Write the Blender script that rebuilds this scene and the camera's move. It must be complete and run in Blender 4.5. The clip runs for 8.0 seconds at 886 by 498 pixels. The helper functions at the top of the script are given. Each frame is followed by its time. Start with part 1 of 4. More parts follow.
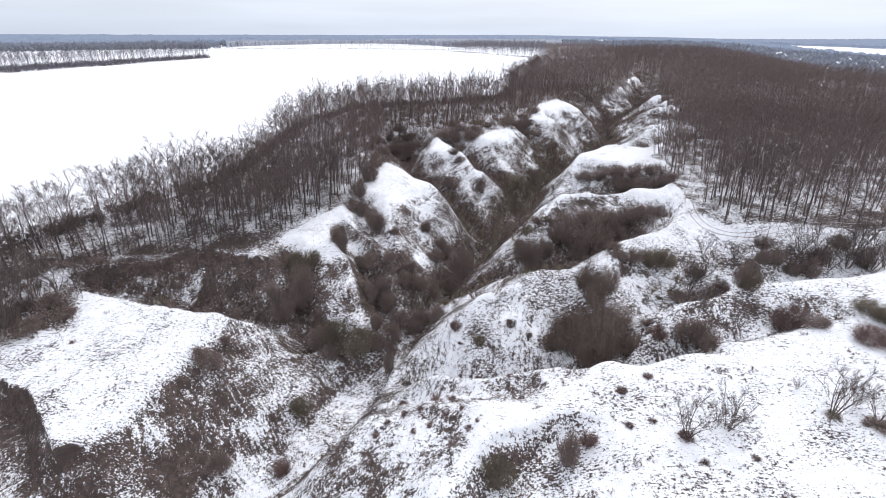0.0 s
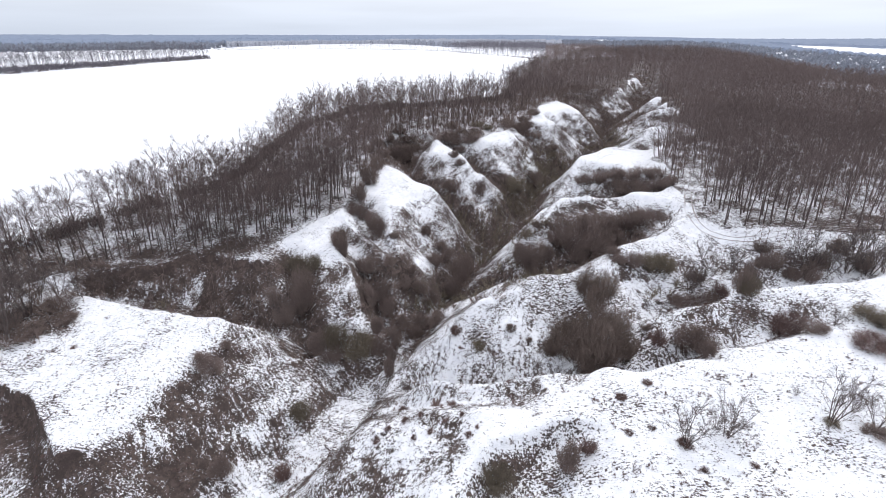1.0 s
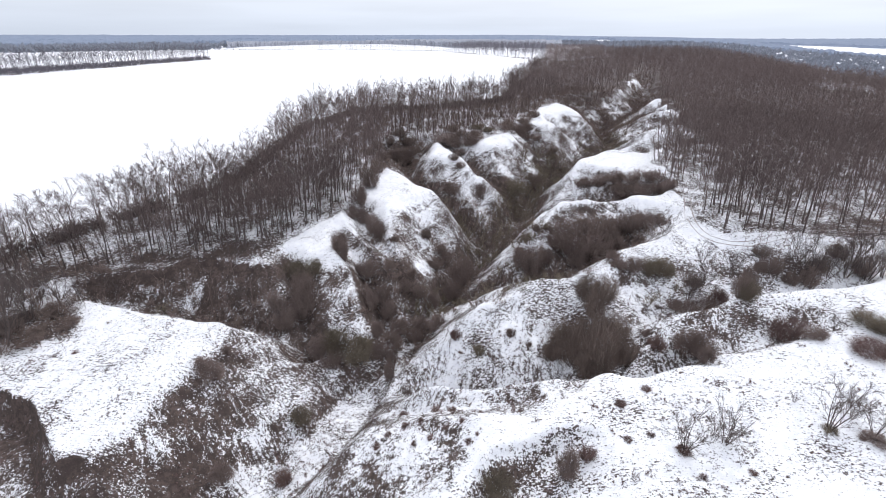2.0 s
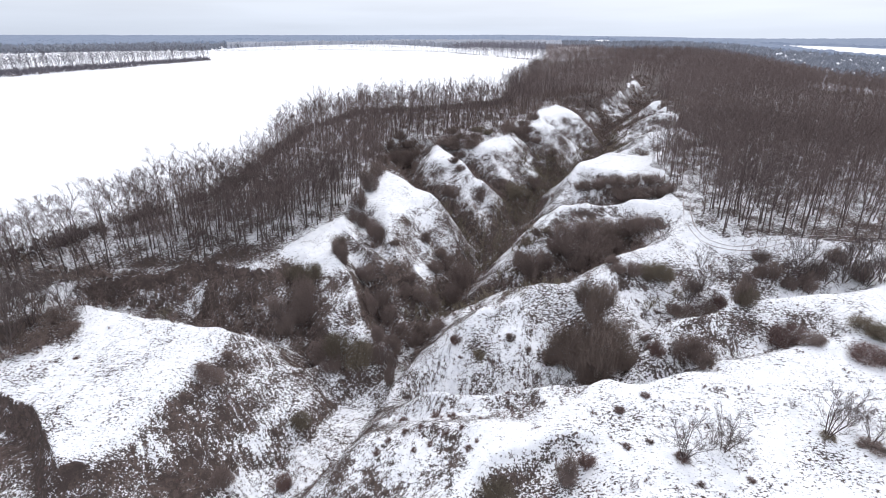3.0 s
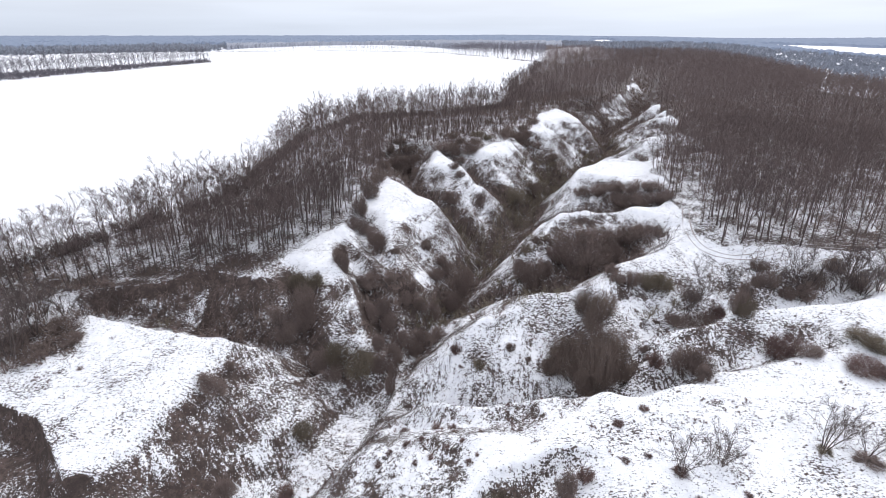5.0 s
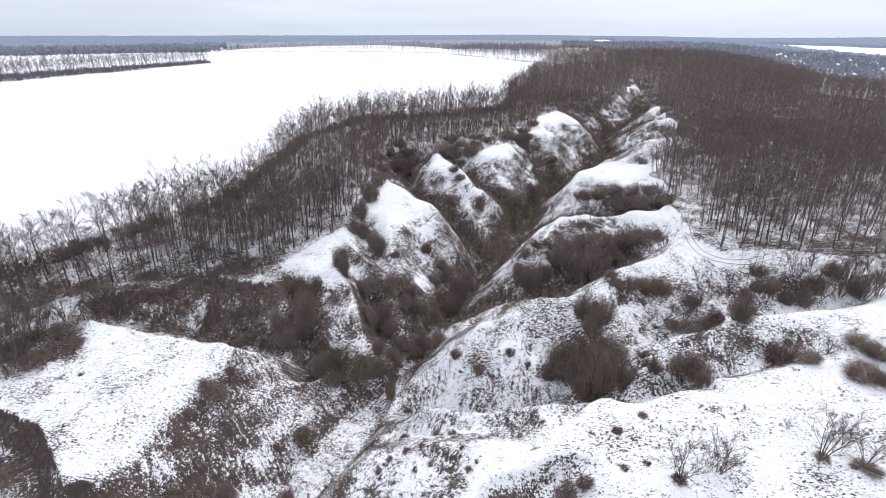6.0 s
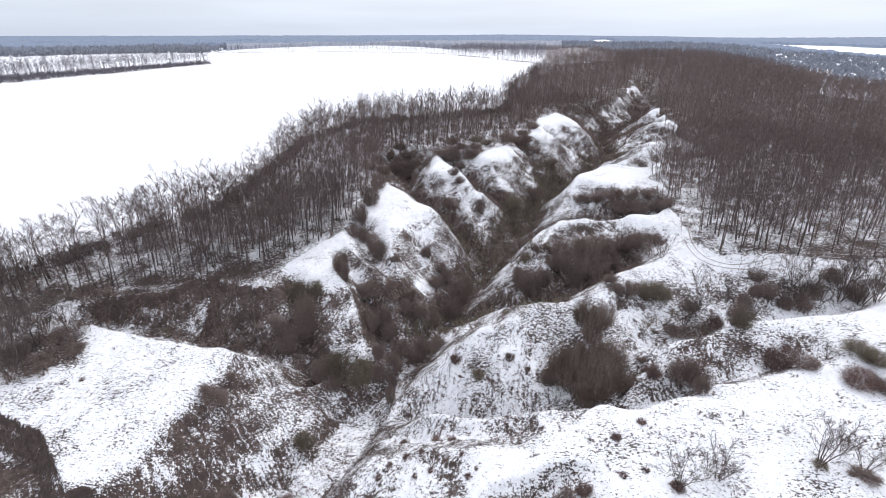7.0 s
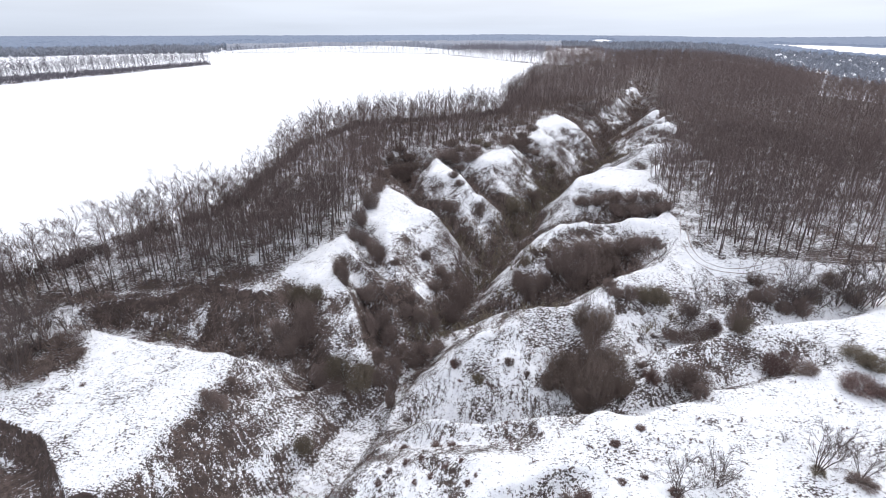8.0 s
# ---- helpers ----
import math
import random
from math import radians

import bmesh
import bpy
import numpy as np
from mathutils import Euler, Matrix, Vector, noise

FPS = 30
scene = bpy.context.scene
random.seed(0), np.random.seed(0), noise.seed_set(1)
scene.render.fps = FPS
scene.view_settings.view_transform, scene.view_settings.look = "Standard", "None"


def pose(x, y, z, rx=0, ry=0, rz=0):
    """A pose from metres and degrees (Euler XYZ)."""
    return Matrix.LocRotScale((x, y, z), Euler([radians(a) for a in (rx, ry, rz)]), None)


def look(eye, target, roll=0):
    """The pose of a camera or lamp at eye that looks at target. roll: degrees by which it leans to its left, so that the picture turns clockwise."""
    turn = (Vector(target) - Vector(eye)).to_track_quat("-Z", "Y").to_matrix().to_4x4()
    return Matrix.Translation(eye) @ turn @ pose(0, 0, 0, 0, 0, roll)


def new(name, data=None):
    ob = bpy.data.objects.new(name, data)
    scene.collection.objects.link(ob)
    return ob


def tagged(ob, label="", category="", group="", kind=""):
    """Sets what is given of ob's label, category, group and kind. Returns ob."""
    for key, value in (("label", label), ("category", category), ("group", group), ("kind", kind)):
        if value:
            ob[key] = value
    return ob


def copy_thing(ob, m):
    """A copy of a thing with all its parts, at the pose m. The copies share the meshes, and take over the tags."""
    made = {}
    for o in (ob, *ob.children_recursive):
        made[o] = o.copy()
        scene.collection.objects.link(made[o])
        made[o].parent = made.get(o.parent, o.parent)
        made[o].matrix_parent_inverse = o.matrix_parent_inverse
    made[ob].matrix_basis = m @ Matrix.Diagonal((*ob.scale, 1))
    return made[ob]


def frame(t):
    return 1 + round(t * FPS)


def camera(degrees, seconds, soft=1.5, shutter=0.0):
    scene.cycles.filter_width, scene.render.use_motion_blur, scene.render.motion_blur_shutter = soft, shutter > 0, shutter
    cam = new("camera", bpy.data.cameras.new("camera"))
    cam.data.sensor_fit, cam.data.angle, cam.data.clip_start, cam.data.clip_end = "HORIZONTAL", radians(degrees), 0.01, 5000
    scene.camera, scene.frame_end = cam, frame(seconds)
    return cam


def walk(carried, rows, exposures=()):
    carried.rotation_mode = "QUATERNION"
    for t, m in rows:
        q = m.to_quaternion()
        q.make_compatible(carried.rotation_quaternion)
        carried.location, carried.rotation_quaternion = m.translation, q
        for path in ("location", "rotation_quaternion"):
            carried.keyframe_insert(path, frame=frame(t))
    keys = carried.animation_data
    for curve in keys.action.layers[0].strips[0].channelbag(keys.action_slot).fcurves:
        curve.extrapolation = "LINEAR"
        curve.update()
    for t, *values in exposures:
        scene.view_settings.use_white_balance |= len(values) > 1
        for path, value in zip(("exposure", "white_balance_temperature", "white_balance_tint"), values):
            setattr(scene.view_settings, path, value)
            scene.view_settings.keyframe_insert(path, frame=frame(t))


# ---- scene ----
cam = camera(86.6, 8.0, soft=0.9)
METRES, EYE, TILT, LEAN, TURN = 8.0, 40.0, -24.6, 0.15, 0.0
ROWS = [
    (0.0, 0.0, 0.0, 0.0, 0.0, 0.0, -0.0),
    (0.5, 0.0011, -0.0138, 0.0574, 0.01, -0.0, 0.01),
    (1.0, 0.0012, -0.0285, 0.1137, 0.03, -0.02, 0.02),
    (1.5, 0.0031, -0.0449, 0.1697, 0.05, -0.02, 0.03),
    (3.0, 0.0075, -0.0976, 0.347, 0.05, -0.04, 0.05),
    (3.5, 0.0075, -0.1174, 0.4079, 0.07, -0.04, 0.07),
    (4.0, 0.0047, -0.136, 0.4691, 0.09, -0.04, 0.08),
    (4.5, 0.0053, -0.154, 0.5299, 0.09, -0.05, 0.11),
    (6.0, 0.0102, -0.2063, 0.7182, 0.08, -0.08, 0.16),
    (6.5, 0.013, -0.2212, 0.7799, 0.1, -0.08, 0.17),
    (7.0, 0.018, -0.2371, 0.8417, 0.09, -0.1, 0.18),
    (7.5, 0.023, -0.2521, 0.902, 0.08, -0.12, 0.2),
    (8.0, 0.0248, -0.2672, 0.9626, 0.08, -0.13, 0.22),
]
walk(cam, [(t, pose(0, 0, EYE, TILT, LEAN, TURN) @ pose(METRES * x, METRES * y, METRES * z, 90 + pitch, roll, yaw)) for t, x, y, z, yaw, pitch, roll in ROWS],
     exposures=[(0.0, 0.05), (8.0, 0.05)])

# ---- sky, sun, exposure ----
world = bpy.data.worlds.new("winter_sky")
scene.world = world
world.use_nodes = True
wn, wl = world.node_tree.nodes, world.node_tree.links
wn.clear()
w_out = wn.new("ShaderNodeOutputWorld")
w_bg = wn.new("ShaderNodeBackground")
w_sky = wn.new("ShaderNodeTexSky")
w_sky.sky_type = "NISHITA"
w_sky.sun_disc = False
w_sky.sun_elevation = radians(49)
w_sky.sun_rotation = radians(33)
w_sky.air_density = 1.6
w_sky.dust_density = 4.0
w_co = wn.new("ShaderNodeTexCoord")
w_sep = wn.new("ShaderNodeSeparateXYZ")
w_ramp = wn.new("ShaderNodeValToRGB")
w_ramp.color_ramp.elements[0].position = 0.0
w_ramp.color_ramp.elements[0].color = (0.83, 0.915, 1.07, 1)
w_ramp.color_ramp.elements[1].position = 1.0
w_ramp.color_ramp.elements[1].color = (1.3, 1.34, 1.52, 1)
mid = w_ramp.color_ramp.elements.new(0.12)
mid.color = (0.92, 0.985, 1.11, 1)
w_map = wn.new("ShaderNodeMapping")
w_map.inputs["Scale"].default_value = (1.2, 1.2, 14)
w_noise = wn.new("ShaderNodeTexNoise")
w_noise.inputs["Scale"].default_value = 1.6
w_noise.inputs["Detail"].default_value = 4
w_cl = wn.new("ShaderNodeMapRange")
w_cl.inputs[1].default_value, w_cl.inputs[2].default_value = 0.35, 0.7
w_cl.inputs[3].default_value, w_cl.inputs[4].default_value = 0.93, 1.06
w_mul = wn.new("ShaderNodeVectorMath")
w_mul.operation = "SCALE"
w_dim = wn.new("ShaderNodeVectorMath")
w_dim.operation = "SCALE"
w_dim.inputs[3].default_value = 0.1
w_mix = wn.new("ShaderNodeMix")
w_mix.data_type = "RGBA"
w_mix.inputs[0].default_value = 0.88
wl.new(w_co.outputs["Generated"], w_sep.inputs[0])
wl.new(w_sep.outputs["Z"], w_ramp.inputs[0])
wl.new(w_co.outputs["Generated"], w_map.inputs[0])
wl.new(w_map.outputs[0], w_noise.inputs["Vector"])
wl.new(w_noise.outputs[0], w_cl.inputs[0])
wl.new(w_ramp.outputs[0], w_mul.inputs[0])
w_side = wn.new("ShaderNodeMapRange")
w_side.inputs[1].default_value, w_side.inputs[2].default_value = -0.7, 0.7
w_side.inputs[3].default_value, w_side.inputs[4].default_value = 0.98, 1.17
w_both = wn.new("ShaderNodeMath")
w_both.operation = "MULTIPLY"
wl.new(w_sep.outputs["X"], w_side.inputs[0])
wl.new(w_side.outputs[0], w_both.inputs[0])
wl.new(w_cl.outputs[0], w_both.inputs[1])
wl.new(w_both.outputs[0], w_mul.inputs[3])
wl.new(w_sky.outputs[0], w_dim.inputs[0])
wl.new(w_dim.outputs[0], w_mix.inputs[6])
wl.new(w_mul.outputs[0], w_mix.inputs[7])
wl.new(w_mix.outputs[2], w_bg.inputs[0])
wl.new(w_bg.outputs[0], w_out.inputs[0])
w_bg.inputs[1].default_value = 0.92

sun = new("sun", bpy.data.lights.new("sun", "SUN"))
sun.data.energy, sun.data.angle, sun.data.color = 1.1, radians(25), (1, 0.98, 0.96)
sun.matrix_world = look((45, 110, 95), (0, 40, 0))

# ---- materials ----


def node_mat(name):
    m = bpy.data.materials.new(name)
    m.use_nodes = True
    m.node_tree.nodes.clear()
    out = m.node_tree.nodes.new("ShaderNodeOutputMaterial")
    b = m.node_tree.nodes.new("ShaderNodeBsdfPrincipled")
    m.node_tree.links.new(b.outputs[0], out.inputs[0])
    b.inputs["Roughness"].default_value = 0.9
    b.inputs["Specular IOR Level"].default_value = 0.15
    return m, m.node_tree.nodes, m.node_tree.links, b


def noise_node(n, l, scale, detail=3, rough=0.6, vec=None):
    x = n.new("ShaderNodeTexNoise")
    x.inputs["Scale"].default_value = scale
    x.inputs["Detail"].default_value = detail
    x.inputs["Roughness"].default_value = rough
    if vec:
        l.new(vec, x.inputs["Vector"])
    return x.outputs[0]


def math_node(n, l, op, a, b=0.0, c=0.0, clamp=False):
    x = n.new("ShaderNodeMath")
    x.operation, x.use_clamp = op, clamp
    for i, v in enumerate((a, b, c)):
        if isinstance(v, (int, float)):
            x.inputs[i].default_value = v
        else:
            l.new(v, x.inputs[i])
    return x.outputs[0]


def step_node(n, l, v, lo, hi):
    x = n.new("ShaderNodeMapRange")
    x.interpolation_type = "SMOOTHSTEP"
    l.new(v, x.inputs[0])
    x.inputs[1].default_value, x.inputs[2].default_value = lo, hi
    return x.outputs[0]


def mix_node(n, l, fac, a, b):
    x = n.new("ShaderNodeMix")
    x.data_type = "RGBA"
    for i, v in ((0, fac), (6, a), (7, b)):
        if isinstance(v, (int, float, tuple)):
            x.inputs[i].default_value = (*v, 1) if isinstance(v, tuple) else v
        else:
            l.new(v, x.inputs[i])
    return x.outputs[2]


def bark_mat(name, dark, light, jitter=0.35):
    """Bark or twigs: two browns by a coarse and a fine noise, varied from tree to tree."""
    m, n, l, b = node_mat(name)
    co = n.new("ShaderNodeTexCoord").outputs["Object"]
    big = noise_node(n, l, 0.35, 2, 0.5, co)
    fine = noise_node(n, l, 9.0, 3, 0.7, co)
    isl = n.new("ShaderNodeNewGeometry").outputs["Random Per Island"]
    rnd = n.new("ShaderNodeObjectInfo").outputs["Random"]
    wide = noise_node(n, l, 0.045, 2, 0.5, n.new("ShaderNodeNewGeometry").outputs["Position"])
    v = math_node(n, l, "ADD", math_node(n, l, "MULTIPLY", big, 0.5), math_node(n, l, "MULTIPLY", fine, 0.4))
    v = math_node(n, l, "ADD", v, math_node(n, l, "MULTIPLY", wide, 0.5))
    v = math_node(n, l, "ADD", v, math_node(n, l, "MULTIPLY", isl, jitter))
    v = math_node(n, l, "ADD", v, math_node(n, l, "MULTIPLY", rnd, jitter))
    l.new(mix_node(n, l, step_node(n, l, v, 0.45, 1.35), dark, light), b.inputs["Base Color"])
    return m


BARK = bark_mat("grey_brown_bark", (0.052, 0.042, 0.04), (0.14, 0.113, 0.105))
TWIG = bark_mat("bare_twigs", (0.072, 0.056, 0.053), (0.18, 0.14, 0.131))
WOODS = bark_mat("bare_woods", (0.092, 0.071, 0.067), (0.228, 0.178, 0.166))
SCRUB = bark_mat("brown_scrub", (0.116, 0.088, 0.078), (0.266, 0.205, 0.182), 0.3)
THICKET = bark_mat("dense_thicket", (0.119, 0.091, 0.078), (0.266, 0.206, 0.176), 0.2)
OLIVE = bark_mat("olive_scrub", (0.088, 0.072, 0.054), (0.22, 0.182, 0.138))
RUSSET = bark_mat("russet_scrub", (0.09, 0.06, 0.055), (0.21, 0.142, 0.128))
STRAW = bark_mat("dry_grass", (0.05, 0.035, 0.028), (0.15, 0.105, 0.075))
# grey bare wood with a bluish tint mixed in for haze
GREY_HAZED = bark_mat("hazed_grey_woods", (0.105, 0.097, 0.11), (0.2, 0.185, 0.205))
# haze over the valley put into the colour: paler and bluer than bark
VALLEY_HAZED = bark_mat("hazed_valley_woods", (0.19, 0.205, 0.24), (0.32, 0.335, 0.375))
# haze of the far distance painted in as a blue-grey base colour
DISTANT_HAZED = bark_mat("distant_woods", (0.135, 0.17, 0.23), (0.23, 0.27, 0.345))


def ground_mat():
    """Thin snow over dry grass and loam; the attribute bare says how much shows through, along and down run with the banks."""
    m, n, l, b = node_mat("thin_snow_on_dry_grass")
    pos = n.new("ShaderNodeNewGeometry").outputs["Position"]

    def attribute(name):
        at = n.new("ShaderNodeAttribute")
        at.attribute_name = name
        return at.outputs["Fac"]

    bare, bank = attribute("bare"), attribute("bank")
    mp = n.new("ShaderNodeMapping")
    mp.inputs["Rotation"].default_value = (0, 0, 0.35)
    mp.inputs["Scale"].default_value = (0.75, 1.9, 1.2)
    l.new(pos, mp.inputs[0])
    blades = noise_node(n, l, 2.5, 2, 0.55, mp.outputs[0])
    clump = noise_node(n, l, 1.9, 3, 0.6, pos)
    fine = noise_node(n, l, 4.5, 3, 0.65, pos)
    patch = noise_node(n, l, 0.17, 4, 0.6, pos)
    fall = n.new("ShaderNodeCombineXYZ")
    l.new(attribute("along"), fall.inputs[0])
    l.new(math_node(n, l, "MULTIPLY", attribute("down"), 0.22), fall.inputs[1])
    streak = noise_node(n, l, 1.7, 4, 0.62, fall.outputs[0])
    # open ground: short blades; banks: clumps drawn out down the slope
    level = math_node(n, l, "ADD", math_node(n, l, "MULTIPLY", blades, 0.6), math_node(n, l, "MULTIPLY", clump, 0.4))
    slope = math_node(n, l, "ADD", math_node(n, l, "MULTIPLY", streak, 0.5), math_node(n, l, "MULTIPLY", clump, 0.5))
    mx = n.new("ShaderNodeMix")
    for i, w in ((0, bank), (2, level), (3, slope)):
        l.new(w, mx.inputs[i])
    v = math_node(n, l, "ADD", math_node(n, l, "MULTIPLY", mx.outputs[0], 0.58), math_node(n, l, "MULTIPLY", fine, 0.42))
    v = math_node(n, l, "ADD", v, math_node(n, l, "MULTIPLY", math_node(n, l, "SUBTRACT", patch, 0.5), 0.34))
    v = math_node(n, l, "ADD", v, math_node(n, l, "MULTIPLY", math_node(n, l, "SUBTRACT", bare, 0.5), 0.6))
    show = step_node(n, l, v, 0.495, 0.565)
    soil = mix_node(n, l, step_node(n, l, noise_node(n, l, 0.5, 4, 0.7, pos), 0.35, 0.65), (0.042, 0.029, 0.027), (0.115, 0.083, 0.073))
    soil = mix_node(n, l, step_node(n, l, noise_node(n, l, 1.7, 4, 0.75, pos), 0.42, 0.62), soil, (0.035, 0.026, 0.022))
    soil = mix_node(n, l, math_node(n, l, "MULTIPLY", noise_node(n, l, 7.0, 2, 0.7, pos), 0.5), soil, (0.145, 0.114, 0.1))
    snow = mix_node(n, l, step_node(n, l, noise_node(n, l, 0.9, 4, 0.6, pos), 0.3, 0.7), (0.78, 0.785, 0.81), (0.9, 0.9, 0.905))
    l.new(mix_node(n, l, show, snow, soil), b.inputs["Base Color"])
    bump = n.new("ShaderNodeBump")
    bump.inputs["Strength"].default_value = 0.6
    bump.inputs["Distance"].default_value = 0.3
    l.new(math_node(n, l, "ADD", mx.outputs[0], math_node(n, l, "MULTIPLY", fine, 0.5)), bump.inputs["Height"])
    l.new(bump.outputs[0], b.inputs["Normal"])
    return m


GROUND = ground_mat()

# ---- the lie of the land ----


def lattice(ix, iy, seed):
    h = (ix * 374761393 + iy * 668265263 + seed * 974634541) & 0x7FFFFFFF
    h = ((h ^ (h >> 13)) * 1274126177) & 0x7FFFFFFF
    return ((h ^ (h >> 16)) & 0xFFFF) / 65535.0


def smooth_noise(x, y, size, seed):
    """Value noise from -1 to 1 with hills about size metres apart."""
    u, v = np.asarray(x, float) / size, np.asarray(y, float) / size
    iu, iv = np.floor(u).astype(np.int64), np.floor(v).astype(np.int64)
    fu, fv = u - iu, v - iv
    fu, fv = fu * fu * (3 - 2 * fu), fv * fv * (3 - 2 * fv)
    a = lattice(iu, iv, seed) * (1 - fu) + lattice(iu + 1, iv, seed) * fu
    c = lattice(iu, iv + 1, seed) * (1 - fu) + lattice(iu + 1, iv + 1, seed) * fu
    return 2 * (a * (1 - fv) + c * fv) - 1


def fbm(x, y, size, seed, octaves=3):
    total, amp, norm = 0.0, 1.0, 0.0
    for o in range(octaves):
        total = total + amp * smooth_noise(x, y, size / 2**o, seed + 17 * o)
        norm, amp = norm + amp, amp * 0.5
    return total / norm


def ramp(v, lo, hi):
    t = np.clip((v - lo) / (hi - lo), 0, 1)
    return t * t * (3 - 2 * t)


# Each gully from its mouth to its head: x, y, floor height, half width of the floor, slope of the left and of the right bank.
# scarp: the height of the bare scarp under its rim.
GULLIES = []


def gully(*line, scarp=0.0):
    GULLIES.append((line, scarp))


# the main ravine
gully((-45.6, 19.7, -27, 2, 0.86, 0.75), (-35.2, 41, -24.1, 1.8, 1.05, 0.6), (-19.5, 59.4, -20.8, 3.2, 0.72, 1.23),
      (-16.2, 67.9, -21.3, 3.1, 1.01, 0.81), (-10.9, 72.7, -19, 1.3, 1.01, 1.2), (-2, 88.9, -15.8, 0.6, 1.02, 0.72),
      (3.6, 104.1, -15.5, 0.8, 0.81, 0.88), (14.2, 121, -15.1, 0.9, 1.42, 1.12), (23.4, 137, -13.4, 1, 1.3, 1.05),
      (30.9, 153.5, -12.3, 1.1, 0.88, 1.4), (38.5, 165.7, -11.1, 1.1, 1.1, 1.13), (57.6, 186.7, -10.2, 1.2, 1.09, 0.94))
gully((57.6, 186.7, -10.2, 1.2, 1.09, 0.94), (73.7, 213, -5.5, 0.4, 1, 1.02), (82.4, 247, -5.5, 1.5, 0.67, 0.94),
      (110.7, 272.6, -2.6, 1.1, 0.72, 0.88), (131.8, 328, 7.7, 0.7, 1.28, 0.7), (150, 380, 10, 1, 0.6, 0.6))
# east side, near to far
gully((-8.6, 68, -18.9, 0.4, 0.6, 1.65), (3.4, 64.4, -17.5, 0.9, 1.15, 1.54), (16.6, 62.5, -12.8, 1.4, 0.65, 1.32),
      (24.7, 57.5, -5.9, 1.5, 0.46, 1.5), (28.9, 63.5, -5.2, 1, 0.5, 1.1))
gully((25.7, 56.1, -6.6, 0.5, 0.8, 1.37), (36, 58.3, -4.7, 0.5, 0.79, 1.32), (43.9, 58.8, -2.5, 0.9, 0.58, 0.87), (58.2, 60.4, 0.5, 0.6, 0.49, 0.64))
gully((29.8, 67.6, -4.2, 0.5, 0.45, 1.41), (37.5, 70, -5.5, 1.1, 0.52, 1.76), (49.5, 71.1, -1.2, 1.4, 0.25, 1.8),
      (66.2, 71.9, -0.5, 1.2, 0.55, 1.63), (82.1, 78.1, 1.3, 1, 0.38, 0.5))
gully((1.2, 93.1, -17.6, 0.5, 1.05, 0.88), (9.6, 93.8, -13.1, 0.5, 1, 0.96), (21.2, 90.3, -10.1, 0.9, 0.85, 0.98), (30, 95.2, -7.1, 2, 0.82, 1),
      (39.9, 99, -5.2, 2, 0.75, 1), (48.9, 102, 0.1, 0.5, 0.7, 0.61), scarp=0.8)
gully((20, 136, -13, 0.5, 1.44, 0.77), (28.5, 128.5, -9.8, 0.6, 0.8, 0.83), (40.5, 124.2, -7.4, 1.6, 0.79, 1.04), (51, 122, -2.6, 1.8, 0.98, 1.03),
      (59.6, 122.5, 1.5, 0.4, 1.04, 1.3), scarp=1.2)
gully((41.8, 176.2, -11.5, 0.9, 1.02, 1.18), (54.8, 172.7, -6.2, 0.5, 0.8, 0.9), (66.2, 166.3, -1.8, 1, 0.7, 0.81), (78, 166.5, 1.5, 1, 0.65, 0.9),
      (92, 170, 4, 1, 0.6, 0.9), (106, 176, 6.5, 1, 0.6, 0.9), (116, 180, 9.5, 0.5, 0.6, 0.8), scarp=0.6)
gully((62.7, 205.7, -6.6, 0.5, 0.9, 0.79), (78.7, 197.6, -3.4, 0.6, 0.67, 0.77), (91, 195, 4, 0.5, 0.7, 0.7), scarp=0.6)
gully((82.1, 234.1, -3, 0.5, 0.9, 0.8), (89.6, 228.6, 1.8, 0.4, 0.79, 0.57), (99.8, 231.1, 7.6, 0.3, 0.7, 0.74))
# west side, near to far
gully((-33, 40, -24, 1, 1.2, 1.2), (-53.7, 40.7, -15.3, 1.9, 0.7, 1.32), (-65, 49.9, -13.3, 3.6, 0.7, 1.61), (-78, 54.5, -12.5, 3, 0.7, 1.6),
      scarp=2.0)
gully((-12.7, 70.8, -17.5, 0.8, 1.3, 1.11), (-27.4, 76.6, -13, 0.3, 1.4, 0.55), (-40.8, 79.6, -12.9, 1.1, 0.99, 0.99),
      (-52.1, 83.3, -10.7, 1.5, 0.57, 0.89), (-69.6, 82.6, -7.5, 1.5, 0.84, 1.26), (-80, 84.5, -5, 0.5, 0.8, 0.8), scarp=2.4)
gully((-25.3, 75.9, -17.9, 0.8, 1.04, 1.42), (-31.5, 87, -9.4, 0.5, 1.09, 1.21), (-34.5, 93.5, -5.2, 0.5, 0.89, 0.9), scarp=1.0)
gully((-10.3, 83.2, -18, 0.6, 0.99, 0.89), (-17.2, 93, -10.5, 0.5, 1.35, 0.9), (-22.6, 101.8, -5.4, 0.7, 0.9, 0.8),
      (-24.7, 105.4, -3.3, 0.5, 0.91, 0.81), scarp=0.6)
gully((-5.9, 89.9, -16.1, 0.5, 0.8, 0.8), (-10.6, 96.4, -7.6, 0.5, 0.8, 0.71), (-16.7, 105.5, -5.1, 1, 0.7, 0.7), (-20.5, 113.5, -3, 0.5, 0.7, 0.7),
      scarp=0.6)
gully((12.8, 124.1, -14.6, 0.7, 0.73, 1.1), (4.7, 134.2, -10.7, 0.8, 1.39, 0.83), (-2.8, 141.6, -6.2, 0.7, 1.01, 0.94),
      (-11.4, 154.1, -4.3, 0.5, 0.81, 1.15), (-13.9, 170.4, -2.9, 0.8, 0.9, 0.7), (-20, 173, 5.5, 0.5, 0.9, 0.9))
